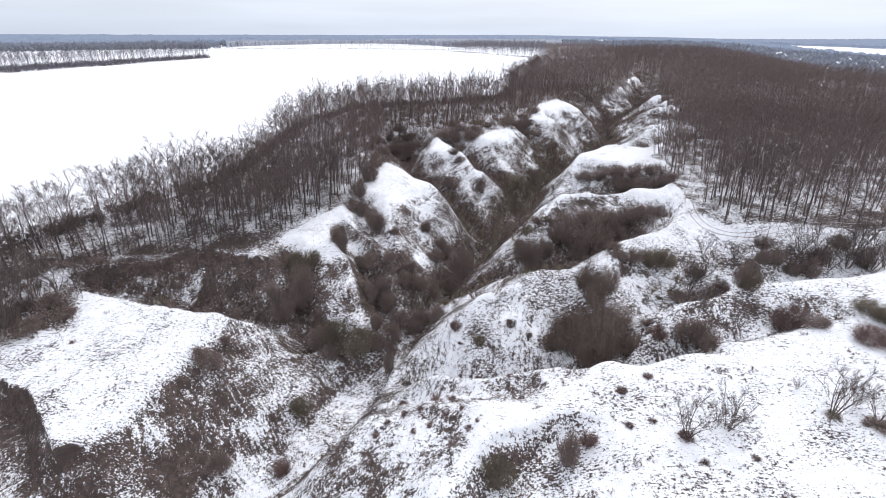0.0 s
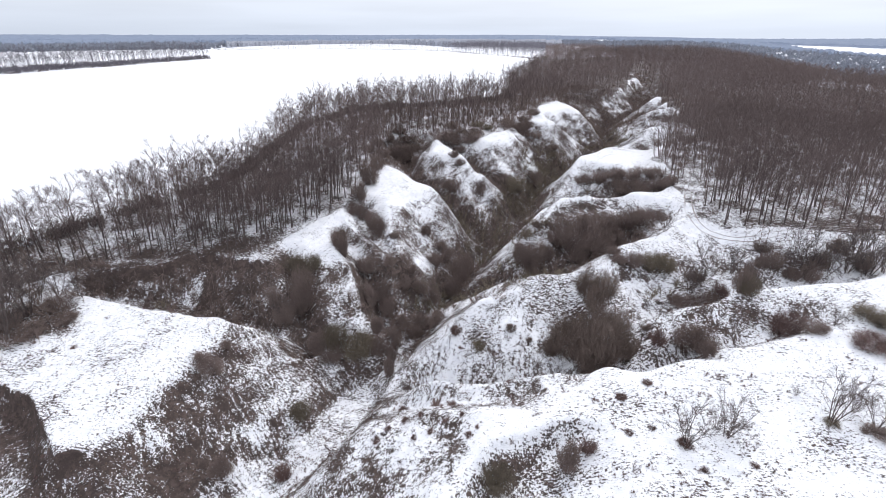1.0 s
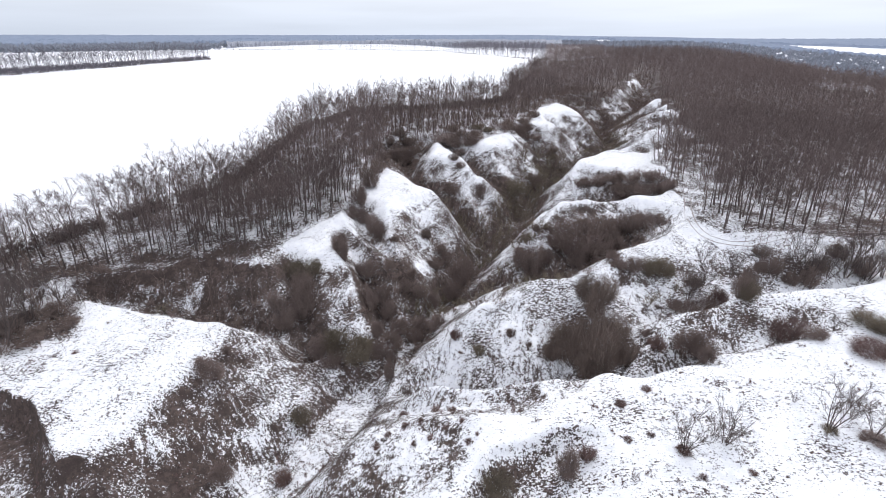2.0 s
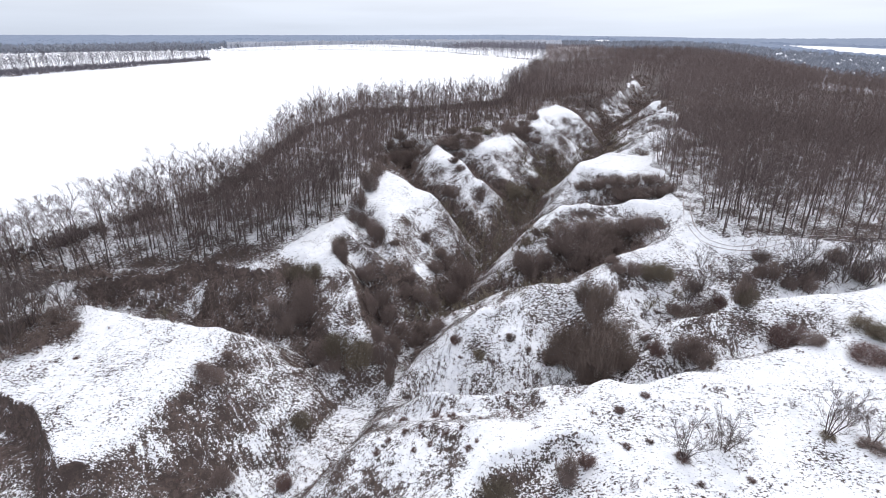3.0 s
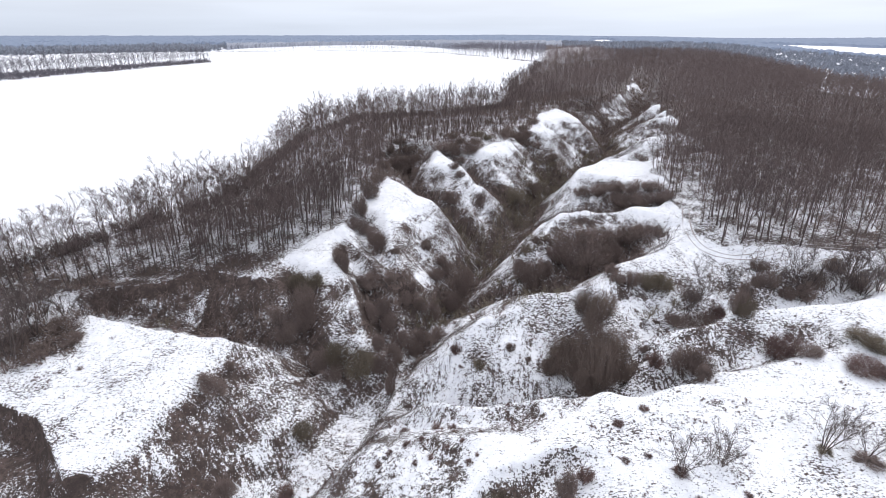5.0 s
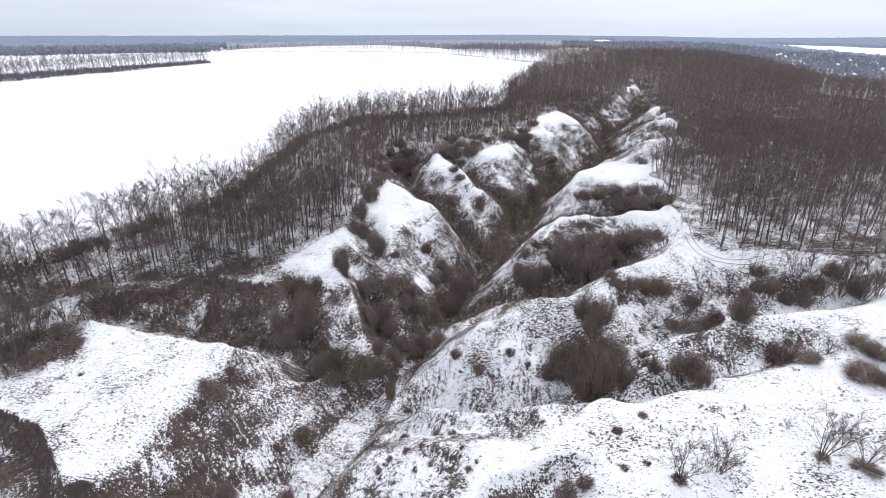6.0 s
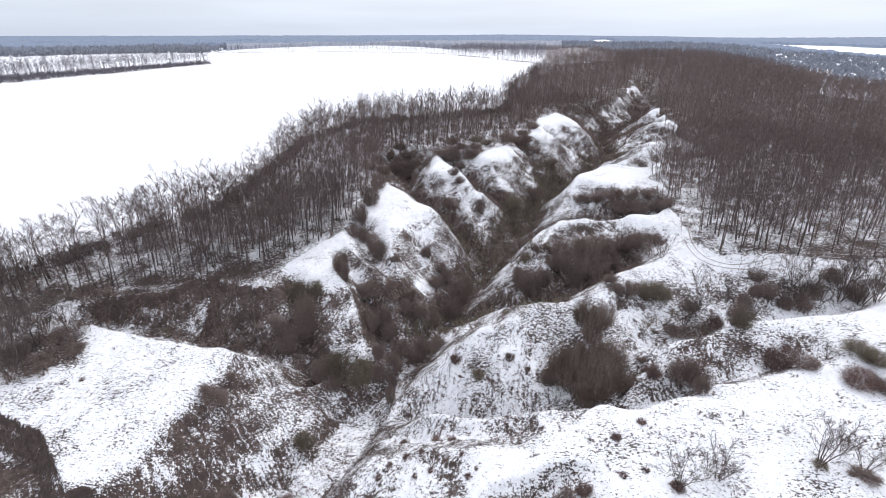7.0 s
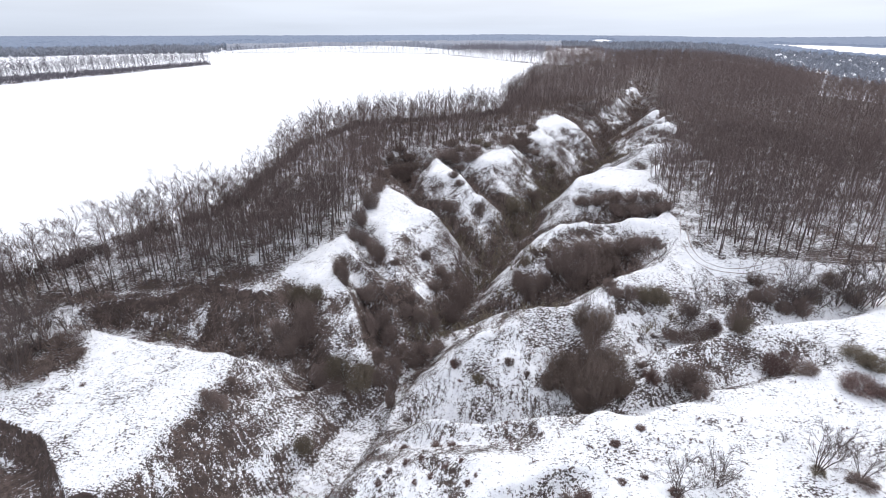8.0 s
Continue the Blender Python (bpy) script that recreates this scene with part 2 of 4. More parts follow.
gully((26, 145.9, -12.5, 0.5, 1.1, 1.11), (18.2, 152, -7.3, 0.5, 1.14, 1.1), (10.6, 163.1, -3.2, 0.4, 1.15, 1), (4, 173, 1.5, 0.5, 0.9, 0.9),
      (-3, 179, 6.5, 0.5, 0.9, 0.9))
gully((46, 180, -9, 0.5, 1.1, 1.1), (38.4, 184.8, -3.2, 0.4, 1.1, 1.13), (32, 192.7, 1.6, 0.5, 1, 1.01), (25, 201, 7, 0.5, 0.9, 0.9))
gully((84, 238, -3, 0.5, 1, 1), (72, 246, 2, 0.5, 1, 1), (63, 256, 8, 0.5, 0.9, 0.9))
gully((1, 28, -7, 0.8, 1.1, 0.35), (8.1, 35.7, -4.8, 1.1, 1.19, 0.35), (13.9, 40.6, -2.9, 0.6, 1.3, 0.4), scarp=0.7)
gully((-17, 56.5, -20.8, 0.6, 1, 0.86), (-8.8, 57.1, -13.8, 0.3, 0.91, 1.03), (-0.2, 54.4, -9, 0.5, 0.69, 0.77), (8, 51.6, -4.9, 0.5, 0.36, 0.54))
gully((97, 254, -2.5, 0.5, 1, 1), (87, 262.9, 2, 0.5, 1, 1), (77.9, 275.9, 8, 0.5, 0.9, 0.9))
# heights of the plateau along the way, west and east of the ravine
WEST_Y, WEST_Z = (0, 30, 48, 78, 95, 115, 145, 220, 300, 600), (-19, -14, -9.8, -4.3, -2.5, 1, 3.6, 9.7, 11.6, 14)
EAST_Y, EAST_Z = (0, 35, 46, 54, 62, 68, 85, 117, 150, 230, 300, 600), (-0.5, -0.9, -0.3, 0.2, 2.5, 2.7, 4, 4.8, 5.1, 11.9, 13, 13)
# how far east the ravine lies along the way
CUT_Y, CUT_X = (40, 60, 88, 121, 153, 188, 214, 240, 270, 330), (-14, -10, -1.5, 13.5, 32, 54, 73, 90, 106, 130)
# the far country: bearing in degrees east of north, and the height of the skyline 4300 m off
SKY_B = (-60, -40, -32, -22, -10, 0, 10, 16, 22, 27, 34, 60)
SKY_Z = (32, 32, 28, 26, 22, 22, 16, 8, 2, -15, -22, -22)


def plateau(x, y):
    w = np.interp(y, WEST_Y, WEST_Z)
    e = np.interp(y, EAST_Y, EAST_Z) + 0.015 * np.clip(x - 30, -20, 40)
    s = ramp(x - np.interp(y, CUT_Y, CUT_X), -14, 12)
    z = w * (1 - s) + e * s + 0.5 * fbm(x, y, 28, 5) * ramp(y, 0, 60)
    r = np.hypot(x, y)
    b = np.degrees(np.arctan2(x, np.maximum(y, 1.0)))
    # the river valley beyond the eastern forest, then the slope up to the skyline
    low = ramp(b, 25, 43) * ramp(r, 270, 720)
    z = z * (1 - low) + (-18) * low
    far = ramp(r, 1300, 4300)
    z = z * (1 - far) + np.interp(b, SKY_B, SKY_Z) * far
    return z + ramp(r, 900, 1800) * 5 * fbm(x, y, 700, 9)


def soft_min(a, b, k):
    h = np.clip(0.5 + 0.5 * (b - a) / k, 0, 1)
    return b * (1 - h) + a * h - k * h * (1 - h)


def land_full(x, y):
    """Height of the ground, how far below the plateau it lies, how far it is to the nearest gully floor, and the way along and up its bank."""
    x, y = np.asarray(x, float), np.asarray(y, float)
    p = plateau(x, y)
    sway = 1.3 + 0.9 * ramp(y, 96, 115)
    wx = x + sway * fbm(x, y, 11, 21, 2)
    wy = y + sway * fbm(x, y, 11, 22, 2)
    z = p.copy()
    above = np.full(x.shape, 50.0)
    lowest, second, along, down = np.full(x.shape, 1e3), np.full(x.shape, 1e3), np.zeros(x.shape), np.zeros(x.shape)
    for number, (line, scarp) in enumerate(GULLIES):
        v, gone = np.full(x.shape, 1e3), 37.0 * number
        for (x0, y0, z0, w0, l0, r0), (x1, y1, z1, w1, l1, r1) in zip(line, line[1:]):
            dx, dy = x1 - x0, y1 - y0
            n = math.hypot(dx, dy)
            t = np.clip(((wx - x0) * dx + (wy - y0) * dy) / (n * n), 0, 1)
            ex, ey = wx - x0 - t * dx, wy - y0 - t * dy
            side = np.clip((dx * ey - dy * ex) / n / 2 * 0.5 + 0.5, 0, 1)
            slope = (l0 + t * (l1 - l0)) * side + (r0 + t * (r1 - r0)) * (1 - side)
            d = np.maximum(np.hypot(ex, ey) - (w0 + t * (w1 - w0)), 0)
            rise = z0 + t * (z1 - z0) + slope * d
            v = np.minimum(v, rise)
            above = np.minimum(above, d)
            way = ((wx - x0) * dx + (wy - y0) * dy) / n
            there = gone + t * n + 0.5 * (way - t * n) + 400 * (side > 0.5)
            here, other = rise < lowest, np.abs(there - along) > 1.0
            second = np.where(other, np.minimum(second, np.maximum(rise, lowest)), second)
            lowest = np.where(here, rise, lowest)
            along = np.where(here, there, along)
            down = np.where(here, d, down)
            gone += n
        if scarp:
            s = scarp * (0.6 + 0.5 * fbm(x, y, 9, 40, 2))
            v = v + s * ramp(v, p - s - 0.3, p - s + 0.3)
        z = soft_min(z, v, 0.8)
    deep = p - z
    cut = ramp(deep, 0.4, 3)
    # rills run down the fall line of every bank
    rill = np.abs(smooth_noise(along, down, 5.5, 37)) + 0.5 * np.abs(smooth_noise(along, 0.3 * down, 2.3, 38))
    # and fade out where two banks meet
    clear = ramp(second - lowest, 0.1, 2.0)
    rill = 0.4 + clear * (np.minimum(rill, 0.8) - 0.4)
    z = z + cut * ramp(y, 30, 50) * ramp(above, 0.5, 3) * (rill - 0.38)
    z = z + cut * (0.7 * fbm(x, y, 7, 31) + 0.3 * fbm(x, y, 2.2, 33, 2)) + 0.12 * fbm(x, y, 3, 35, 2)
    return z, deep, above, along, down, rill, clear


def land(x, y):
    return land_full(x, y)[:3]


def height(x, y):
    return land(np.array([x]), np.array([y]))[0][0]


# ---- ground: one sheet out to the horizon ----


def spread(lo, hi, step, out_lo, out_hi, grow=1.11):
    """Even steps from lo to hi, growing ones out to the two ends."""
    mid = list(np.arange(lo, hi + step / 2, step))
    d, v, up = step, mid[-1], []
    while v < out_hi:
        d *= grow
        v += d
        up.append(v)
    d, v, dn = step, mid[0], []
    while v > out_lo:
        d *= grow
        v -= d
        dn.append(v)
    return np.array(dn[::-1] + mid + up)


def inside(x, y, poly):
    x, y = np.asarray(x, float), np.asarray(y, float)
    r = np.zeros(x.shape, bool)
    for (x0, y0), (x1, y1) in zip(poly, poly[1:] + poly[:1]):
        hit = (y0 > y) != (y1 > y)
        r ^= hit & (x < (x1 - x0) * (y - y0) / ((y1 - y0) or 1e-9) + x0)
    return r


WEST_RIM = [(-125, 60), (-98, 68), (-86, 78), (-80, 85.5), (-69, 91), (-55, 92), (-42, 94.5), (-36, 99), (-27, 112), (-21, 136), (-19, 171), (-5, 182), (26, 196),
            (44, 228), (64, 247), (88, 274), (112, 304), (140, 366), (150, 400)]
FIELD_EDGE = [(116, 556), (82, 425), (54, 328), (30, 246), (-6, 228), (-37, 220), (-55, 188), (-60, 134), (-67, 121), (-86, 105),
              (-97, 95), (-125, 82)]
WEST_WOOD = WEST_RIM + FIELD_EDGE
EAST_WOOD = [(56.5, 106), (55.5, 96), (58, 90.5), (67, 89.5), (77, 87.5), (92, 87), (110, 85), (170, 85), (235, 200), (258, 285), (268, 365), (330, 440), (390, 520), (480, 620),
             (420, 690), (250, 700), (116, 556), (150, 400), (148, 372), (132, 300), (110, 250), (103, 226), (98, 203), (93, 182), (83, 163), (67, 150), (62, 136), (58.5, 118)]
BEYOND_WOOD = [(345, 352), (385, 330), (430, 420), (418, 505), (468, 630), (390, 500), (340, 420)]
ISLAND_WOOD = [(-351, 394), (-321, 488), (-284, 620), (-302, 642), (-350, 530), (-398, 432), (-520, 300), (-470, 270)]
FIELD = [(-125, 82), (-97, 96), (-88, 106), (-68, 122), (-62, 134), (-57, 189), (-38, 222), (-6, 230), (29, 248), (53, 329), (81, 425),
         (115, 552), (-4, 880), (-204, 1004), (-442, 986), (-620, 957), (-747, 856), (-1500, 300), (-800, 60)]
NORTH_WOOD = [(-4, 892), (115, 562), (250, 705), (300, 1000), (60, 1160)]
# scrub that has grown up round the heads of the western gullies
HEADS = [(-22, 149), (-15, 163), (-7, 169), (3, 176), (12, 173.5), (18, 180), (30, 188), (38, 206), (43, 222), (51, 248), (72, 262), (90, 292), (80, 300), (33, 254),
         (-6, 226), (-36, 218), (-40, 172)]


def wooded(x, y):
    x = x + (2 + 3 * ramp(y, 110, 130)) * fbm(x, y, 11, 141, 2) * ramp(y, 94, 104)
    return inside(x, y, WEST_WOOD) | inside(x, y, EAST_WOOD)


gx = spread(-100, 112, 0.6, -4600, 4600, 1.13)
gy = np.concatenate([spread(24, 128, 0.6, -400, 128), spread(129, 270, 0.95, 129, 4700)])
# closer steps round the near hollow and its scarp
gx = np.sort(np.concatenate([gx, (gx[1:] + gx[:-1])[(gx[1:] > -74) & (gx[1:] < -40)] / 2]))
gy = np.sort(np.concatenate([gy, (gy[1:] + gy[:-1])[(gy[1:] > 36) & (gy[1:] < 62)] / 2]))
mx, my = np.meshgrid(gx, gy)
mz, mdeep, mfloor, malong, mdown, mrill, mclear = land_full(mx, my)
sy, sx = np.gradient(mz, gy, gx)
steep = np.hypot(sx, sy)
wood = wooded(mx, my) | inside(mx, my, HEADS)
bare = 0.41 + 0.04 * fbm(mx, my, 25, 61) + 0.035 * ramp(mx, 0, 20) * ramp(-my, -75, -55) + 0.055 * ramp(-mx, 30, 40) * ramp(-my, -80, -70)
bare += ramp(mdeep, 0.3, 2.5) * (0.082 + 0.1 * ramp(steep, 0.35, 1.0) + 0.12 * (0.42 - mrill))
bare += 0.16 * ramp(mdeep, 4, 9) * ramp(-mfloor, -6, -1) * ramp(my, 74, 86)
bare += 0.35 * ramp(steep, 1.5, 2.3)
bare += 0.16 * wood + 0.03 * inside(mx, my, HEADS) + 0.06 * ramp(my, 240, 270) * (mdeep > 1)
# grounds with more loam and grass showing: x, y, reach east, reach north, how much
for cx, cy, rx, ry, much in [(-55, 87, 30, 8, 0.2), (-30, 86, 8, 9, 0.16), (-66, 47, 13, 9, 0.12), (-63, 52, 10, 6, 0.1), (-48, 44.5, 9, 4, 0.2), (-43, 96.5, 9, 4, 0.3), (-73, 71.5, 8, 5, 0.3), (-70, 87.5, 12, 2.6, 0.3), (-53, 88, 2.4, 4, -0.3), (-35.5, 85, 2.0, 4, -0.25),
                             (-30, 60, 9, 7, 0.05), (-14, 51, 8, 8, 0.03), (8, 70, 14, 9, -0.13), (0, 57, 13, 5, -0.12), (-8, 100, 10, 13, 0.1), (48, 64, 14, 3, 0.08),
                             (58, 80, 24, 5, 0.12), (32, 97, 14, 4, 0.08), (48, 128, 15, 6, 0.16), (10, 33, 14, 5, 0.03), (-82, 72, 13, 9, 0.16), (88, 90, 26, 7, 0.1), (-98, 92, 22, 11, 0.08), (92, 173, 20, 6, 0.14), (-56, 92.5, 28, 5, 0.08)]:
    bare += 0.6 * much * ramp(-np.hypot((mx - cx) / rx, (my - cy) / ry), -1.2, -0.5)
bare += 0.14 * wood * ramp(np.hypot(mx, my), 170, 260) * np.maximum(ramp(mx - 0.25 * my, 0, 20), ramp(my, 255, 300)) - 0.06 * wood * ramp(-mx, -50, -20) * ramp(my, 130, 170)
bare = np.minimum(bare, 0.68 + 0.2 * ramp(steep, 1.3, 2.0))
bare *= 1 - ramp(np.hypot(mx, my), 420, 700) * ~wood
bare[inside(mx, my, FIELD)] = 0.0
nx, ny = len(gx), len(gy)
idx = np.arange(nx * ny).reshape(ny, nx)
quads = np.stack([idx[:-1, :-1], idx[:-1, 1:], idx[1:, 1:], idx[1:, :-1]], -1).reshape(-1, 4)


def mesh_from(name, verts, faces, material, smooth=False):
    """A mesh from arrays: faces all of one size."""
    me = bpy.data.meshes.new(name)
    k = faces.shape[1]
    me.vertices.add(len(verts))
    me.vertices.foreach_set("co", np.ascontiguousarray(verts, np.float32).ravel())
    me.loops.add(faces.size)
    me.loops.foreach_set("vertex_index", np.ascontiguousarray(faces, np.int32).ravel())
    me.polygons.add(len(faces))
    me.polygons.foreach_set("loop_start", np.arange(0, faces.size, k, dtype=np.int32))
    me.polygons.foreach_set("use_smooth", np.full(len(faces), smooth))
    me.update(calc_edges=True)
    me.materials.append(material)
    return me


ground_mesh = mesh_from("ground", np.stack([mx, my, mz], -1).reshape(-1, 3), quads, GROUND, True)
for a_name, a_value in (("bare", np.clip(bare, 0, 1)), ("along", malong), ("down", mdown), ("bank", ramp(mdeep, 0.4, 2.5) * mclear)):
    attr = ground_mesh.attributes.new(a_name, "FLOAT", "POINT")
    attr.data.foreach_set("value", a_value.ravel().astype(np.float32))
ground = tagged(new("ground", ground_mesh), "snow-dusted ground cut by a branching ravine", "ground", kind="structure")

# ---- how bare trees and scrub grow ----
rng = np.random.default_rng(7)


class Sticks:
    """Gathers tapered sticks and turns them into one mesh of triangles."""

    def __init__(self):
        self.rows = []

    def add(self, a, b, ra, rb, sides=3):
        self.rows.append((a, b, ra, rb, sides))

    def arrays(self):
        vs, fs, base = [], [], 0
        for a, b, ra, rb, k in self.rows:
            d = b - a
            d = d / (np.linalg.norm(d) + 1e-9)
            if k == 1:
                # the finest twigs: one sliver each
                u = np.cross(d, rng.normal(0, 1, 3))
                u *= ra / (np.linalg.norm(u) + 1e-9)
                vs.append(np.stack([a - u, a + u, b]))
                fs.append(base + np.array([[0, 1, 2]]))
                base += 3
                continue
            u = np.cross(d, (0.3, 0.9, 0.2) if abs(d[2]) > 0.7 else (0, 0, 1.0))
            u /= np.linalg.norm(u) + 1e-9
            v = np.cross(d, u)
            an = np.arange(k) * 2 * math.pi / k
            ring = np.cos(an)[:, None] * u + np.sin(an)[:, None] * v
            low = a + ra * ring
            i = np.arange(k)
            j = (i + 1) % k
            if rb <= 0:
                vs.append(np.vstack([low, b[None]]))
                fs.append(base + np.stack([i, j, np.full(k, k)], -1))
                base += k + 1
            else:
                vs.append(np.vstack([low, b + rb * ring]))
                fs.append(base + np.vstack([np.stack([i, j, j + k], -1), np.stack([i, j + k, i + k], -1)]))
                base += 2 * k
        return np.vstack(vs), np.vstack(fs)


def unit(v):
    return v / (np.linalg.norm(v) + 1e-9)


def grow_clump(tall, stems, fine):
    """A small spreading tree of several stems from one root."""
    low, high = Sticks(), Sticks()
    for m in range(stems):
        az, out = m * 6.28 / stems + rng.normal(0, 0.4), rng.uniform(0.1, 0.55)
        d = unit(np.array([math.cos(az) * out, math.sin(az) * out, 1.0]))
        p = np.array([math.cos(az), math.sin(az), 0]) * 0.12 - np.array([0, 0, 0.2])
        q = p + d * tall * rng.uniform(0.3, 0.42)
        low.add(p, q, tall * 0.009, tall * 0.006, 5)
        for k in range(3):
            o = p + (q - p) * rng.uniform(0.35, 0.95)
            fork(high, o, unit(d + rng.normal(0, 0.4, 3)), tall * rng.uniform(0.2, 0.32), tall * 0.004, fine, 0, 1, 9, tall * 0.11, 0.5)
        fork(high, q, d, tall * rng.uniform(0.26, 0.36), tall * 0.006, fine, 0, 2, 6, tall * 0.1, 0.42)
    return low.arrays(), high.arrays()


def grow_bush(stems, twigs, wide=1.0, tall=1.2, fine=0.016, long=0.42):
    """A leafless shrub about one metre in radius: stems from the root, twigs all through its dome."""
    low, high = Sticks(), Sticks()
    lumps = [(rng.uniform(0, 6.28), rng.uniform(0.75, 1.1)) for k in range(5)]
    for m in range(stems):
        az, out = rng.uniform(0, 2 * math.pi), math.sqrt(rng.uniform(0.0, 1))
        reach = 1 + 0.22 * sum(math.cos(az - la) * lr for la, lr in lumps) / 2
        tip = np.array([math.cos(az) * out * wide * reach, math.sin(az) * out * wide * reach,
                        tall * math.sqrt(max(0.05, 1 - 0.8 * out * out)) * rng.uniform(0.72, 1.0)])
        root = np.array([math.cos(az) * out * 0.35, math.sin(az) * out * 0.35, -0.15])
        low.add(root, tip, fine * 1.5, 0)
        for t in range(twigs):
            g = rng.uniform(0.12, 1.0) ** 0.7
            c = root + (tip - root) * g + rng.normal(0, 0.1, 3)
            d = unit(unit(tip - root) * 0.7 + rng.normal(0, 0.8, 3) + np.array([0, 0, 0.15]))
            high.add(c, c + d * long * rng.uniform(0.5, 1.2), fine, 0, 1)
    return low.arrays(), high.arrays()


def part(name, arrays, material, parent, label=""):
    ob = new(name, mesh_from(name, arrays[0], arrays[1], material))
    ob.parent = parent
    if label:
        ob["label"] = label
    return ob


STOCK = []


def thing(name, pieces, label, category, group):
    """A model with its parts, kept aside to be set out by plant()."""
    root = new(name)
    root.empty_display_size = 0.3
    for piece, arrays, material in pieces:
        part(piece, arrays, material, root)
    tagged(root, label, category, group)
    STOCK.append([root, False])
    return len(STOCK) - 1


def plant(which, x, y, scale, turn, label="", sink=0.05, squash=1.0, tip=0.0):
    """Sets the model itself the first time, copies of it after that."""
    root, used = STOCK[which]
    m = Matrix.Translation((x, y, height(x, y) - sink)) @ Matrix.Rotation(tip, 4, "Y") @ Matrix.Rotation(turn, 4, "Z")
    if used:
        ob = copy_thing(root, m)
    else:
        ob = root
        ob.matrix_basis = m
        STOCK[which][1] = True
    ob.scale = (scale, scale, scale * squash)
    if label:
        ob["label"] = label
    return ob


def ravine_side(x, y):
    """+1 west of the ravine, -1 east of it: trees lean a little towards the opening."""
    return np.where(np.asarray(x) < np.interp(y, CUT_Y, CUT_X), 1.0, -1.0)


def strew(name, models, places, material, label, category, tip=0.0):
    """Many alike plants as one object: models are arrays of vertices and triangles, places rows of x, y, scale, turn."""
    z = land(places[:, 0], places[:, 1])[0] - 0.03
    pick = rng.integers(0, len(models), len(places))
    vs, fs, base = [], [], 0
    for k, (v, f) in enumerate(models):
        sel = np.nonzero(pick == k)[0]
        if not len(sel):
            continue
        c, s, sc = np.cos(places[sel, 3]), np.sin(places[sel, 3]), places[sel, 2]
        stretch = sc * rng.uniform(0.85, 1.15, len(sel))
        x = (v[None, :, 0] * c[:, None] - v[None, :, 1] * s[:, None]) * sc[:, None] + places[sel, 0][:, None]
        y = (v[None, :, 0] * s[:, None] + v[None, :, 1] * c[:, None]) * sc[:, None] + places[sel, 1][:, None]
        h = v[None, :, 2] * stretch[:, None]
        side = ravine_side(places[sel, 0], places[sel, 1]) * (tip + (0.04 if tip else 0) * rng.normal(0, 1, len(sel)))
        x = x + h * side[:, None]
        h = h + z[sel][:, None] - 0.05
        vs.append(np.stack([x, y, h], -1).reshape(-1, 3))
        fs.append((f[None] + (np.arange(len(sel)) * len(v))[:, None, None]).reshape(-1, 3) + base)
        base += len(sel) * len(v)
    ob = new(name, mesh_from(name, np.vstack(vs), np.vstack(fs), material))
    return tagged(ob, label, category, kind="stuff")


def joined(pair):
    (v0, f0), (v1, f1) = pair
    return np.vstack([v0, v1]), np.vstack([f0, f1 + len(v0)])


def scatter(x0, x1, y0, y1, gap, jitter=0.45):
    """Jittered places on a grid."""
    a, b = np.meshgrid(np.arange(x0, x1, gap), np.arange(y0, y1, gap))
    a, b = a.ravel(), b.ravel()
    return a + rng.uniform(-jitter, jitter, a.size) * gap, b + rng.uniform(-jitter, jitter, b.size) * gap



# ---- woods on both sides of the ravine ----
TREES = []


def fork(sticks, p, d, length, r, fine, level, last, twigs, twig, loose=0.42):
    """A limb that bends upwards and forks until the last level, which carries the twigs."""
    bend = unit(d + rng.normal(0, 0.12, 3))
    e = p + bend * length * 0.55
    d2 = unit(bend + rng.normal(0, 0.16, 3) + np.array([0, 0, 0.18]))
    f = e + d2 * length * 0.45
    if level == last:
        sticks.add(p, f, r, fine * 0.7 if twigs > 2 else 0)
        for t in range(twigs):
            c = p + (f - p) * rng.uniform(0.2, 1.0)
            sticks.add(c, c + unit(d2 + rng.normal(0, 0.55, 3)) * twig * rng.uniform(0.6, 1.3), fine, 0, 1)
        return
    sticks.add(p, e, r, r * 0.75, 4 if level == 0 and last > 1 else 3)
    sticks.add(e, f, r * 0.75, r * 0.5, 3)
    ways = [(f, d2)] * 2 + [(p + (e - p) * rng.uniform(0.5, 1), bend), (e + (f - e) * rng.uniform(0.2, 0.8), d2)]
    for q, w in ways:
        fork(sticks, q, unit(w + rng.normal(0, loose, 3)), length * rng.uniform(0.45, 0.68), max(r * 0.58, fine * 1.6), fine, level + 1, last, twigs, twig, loose)


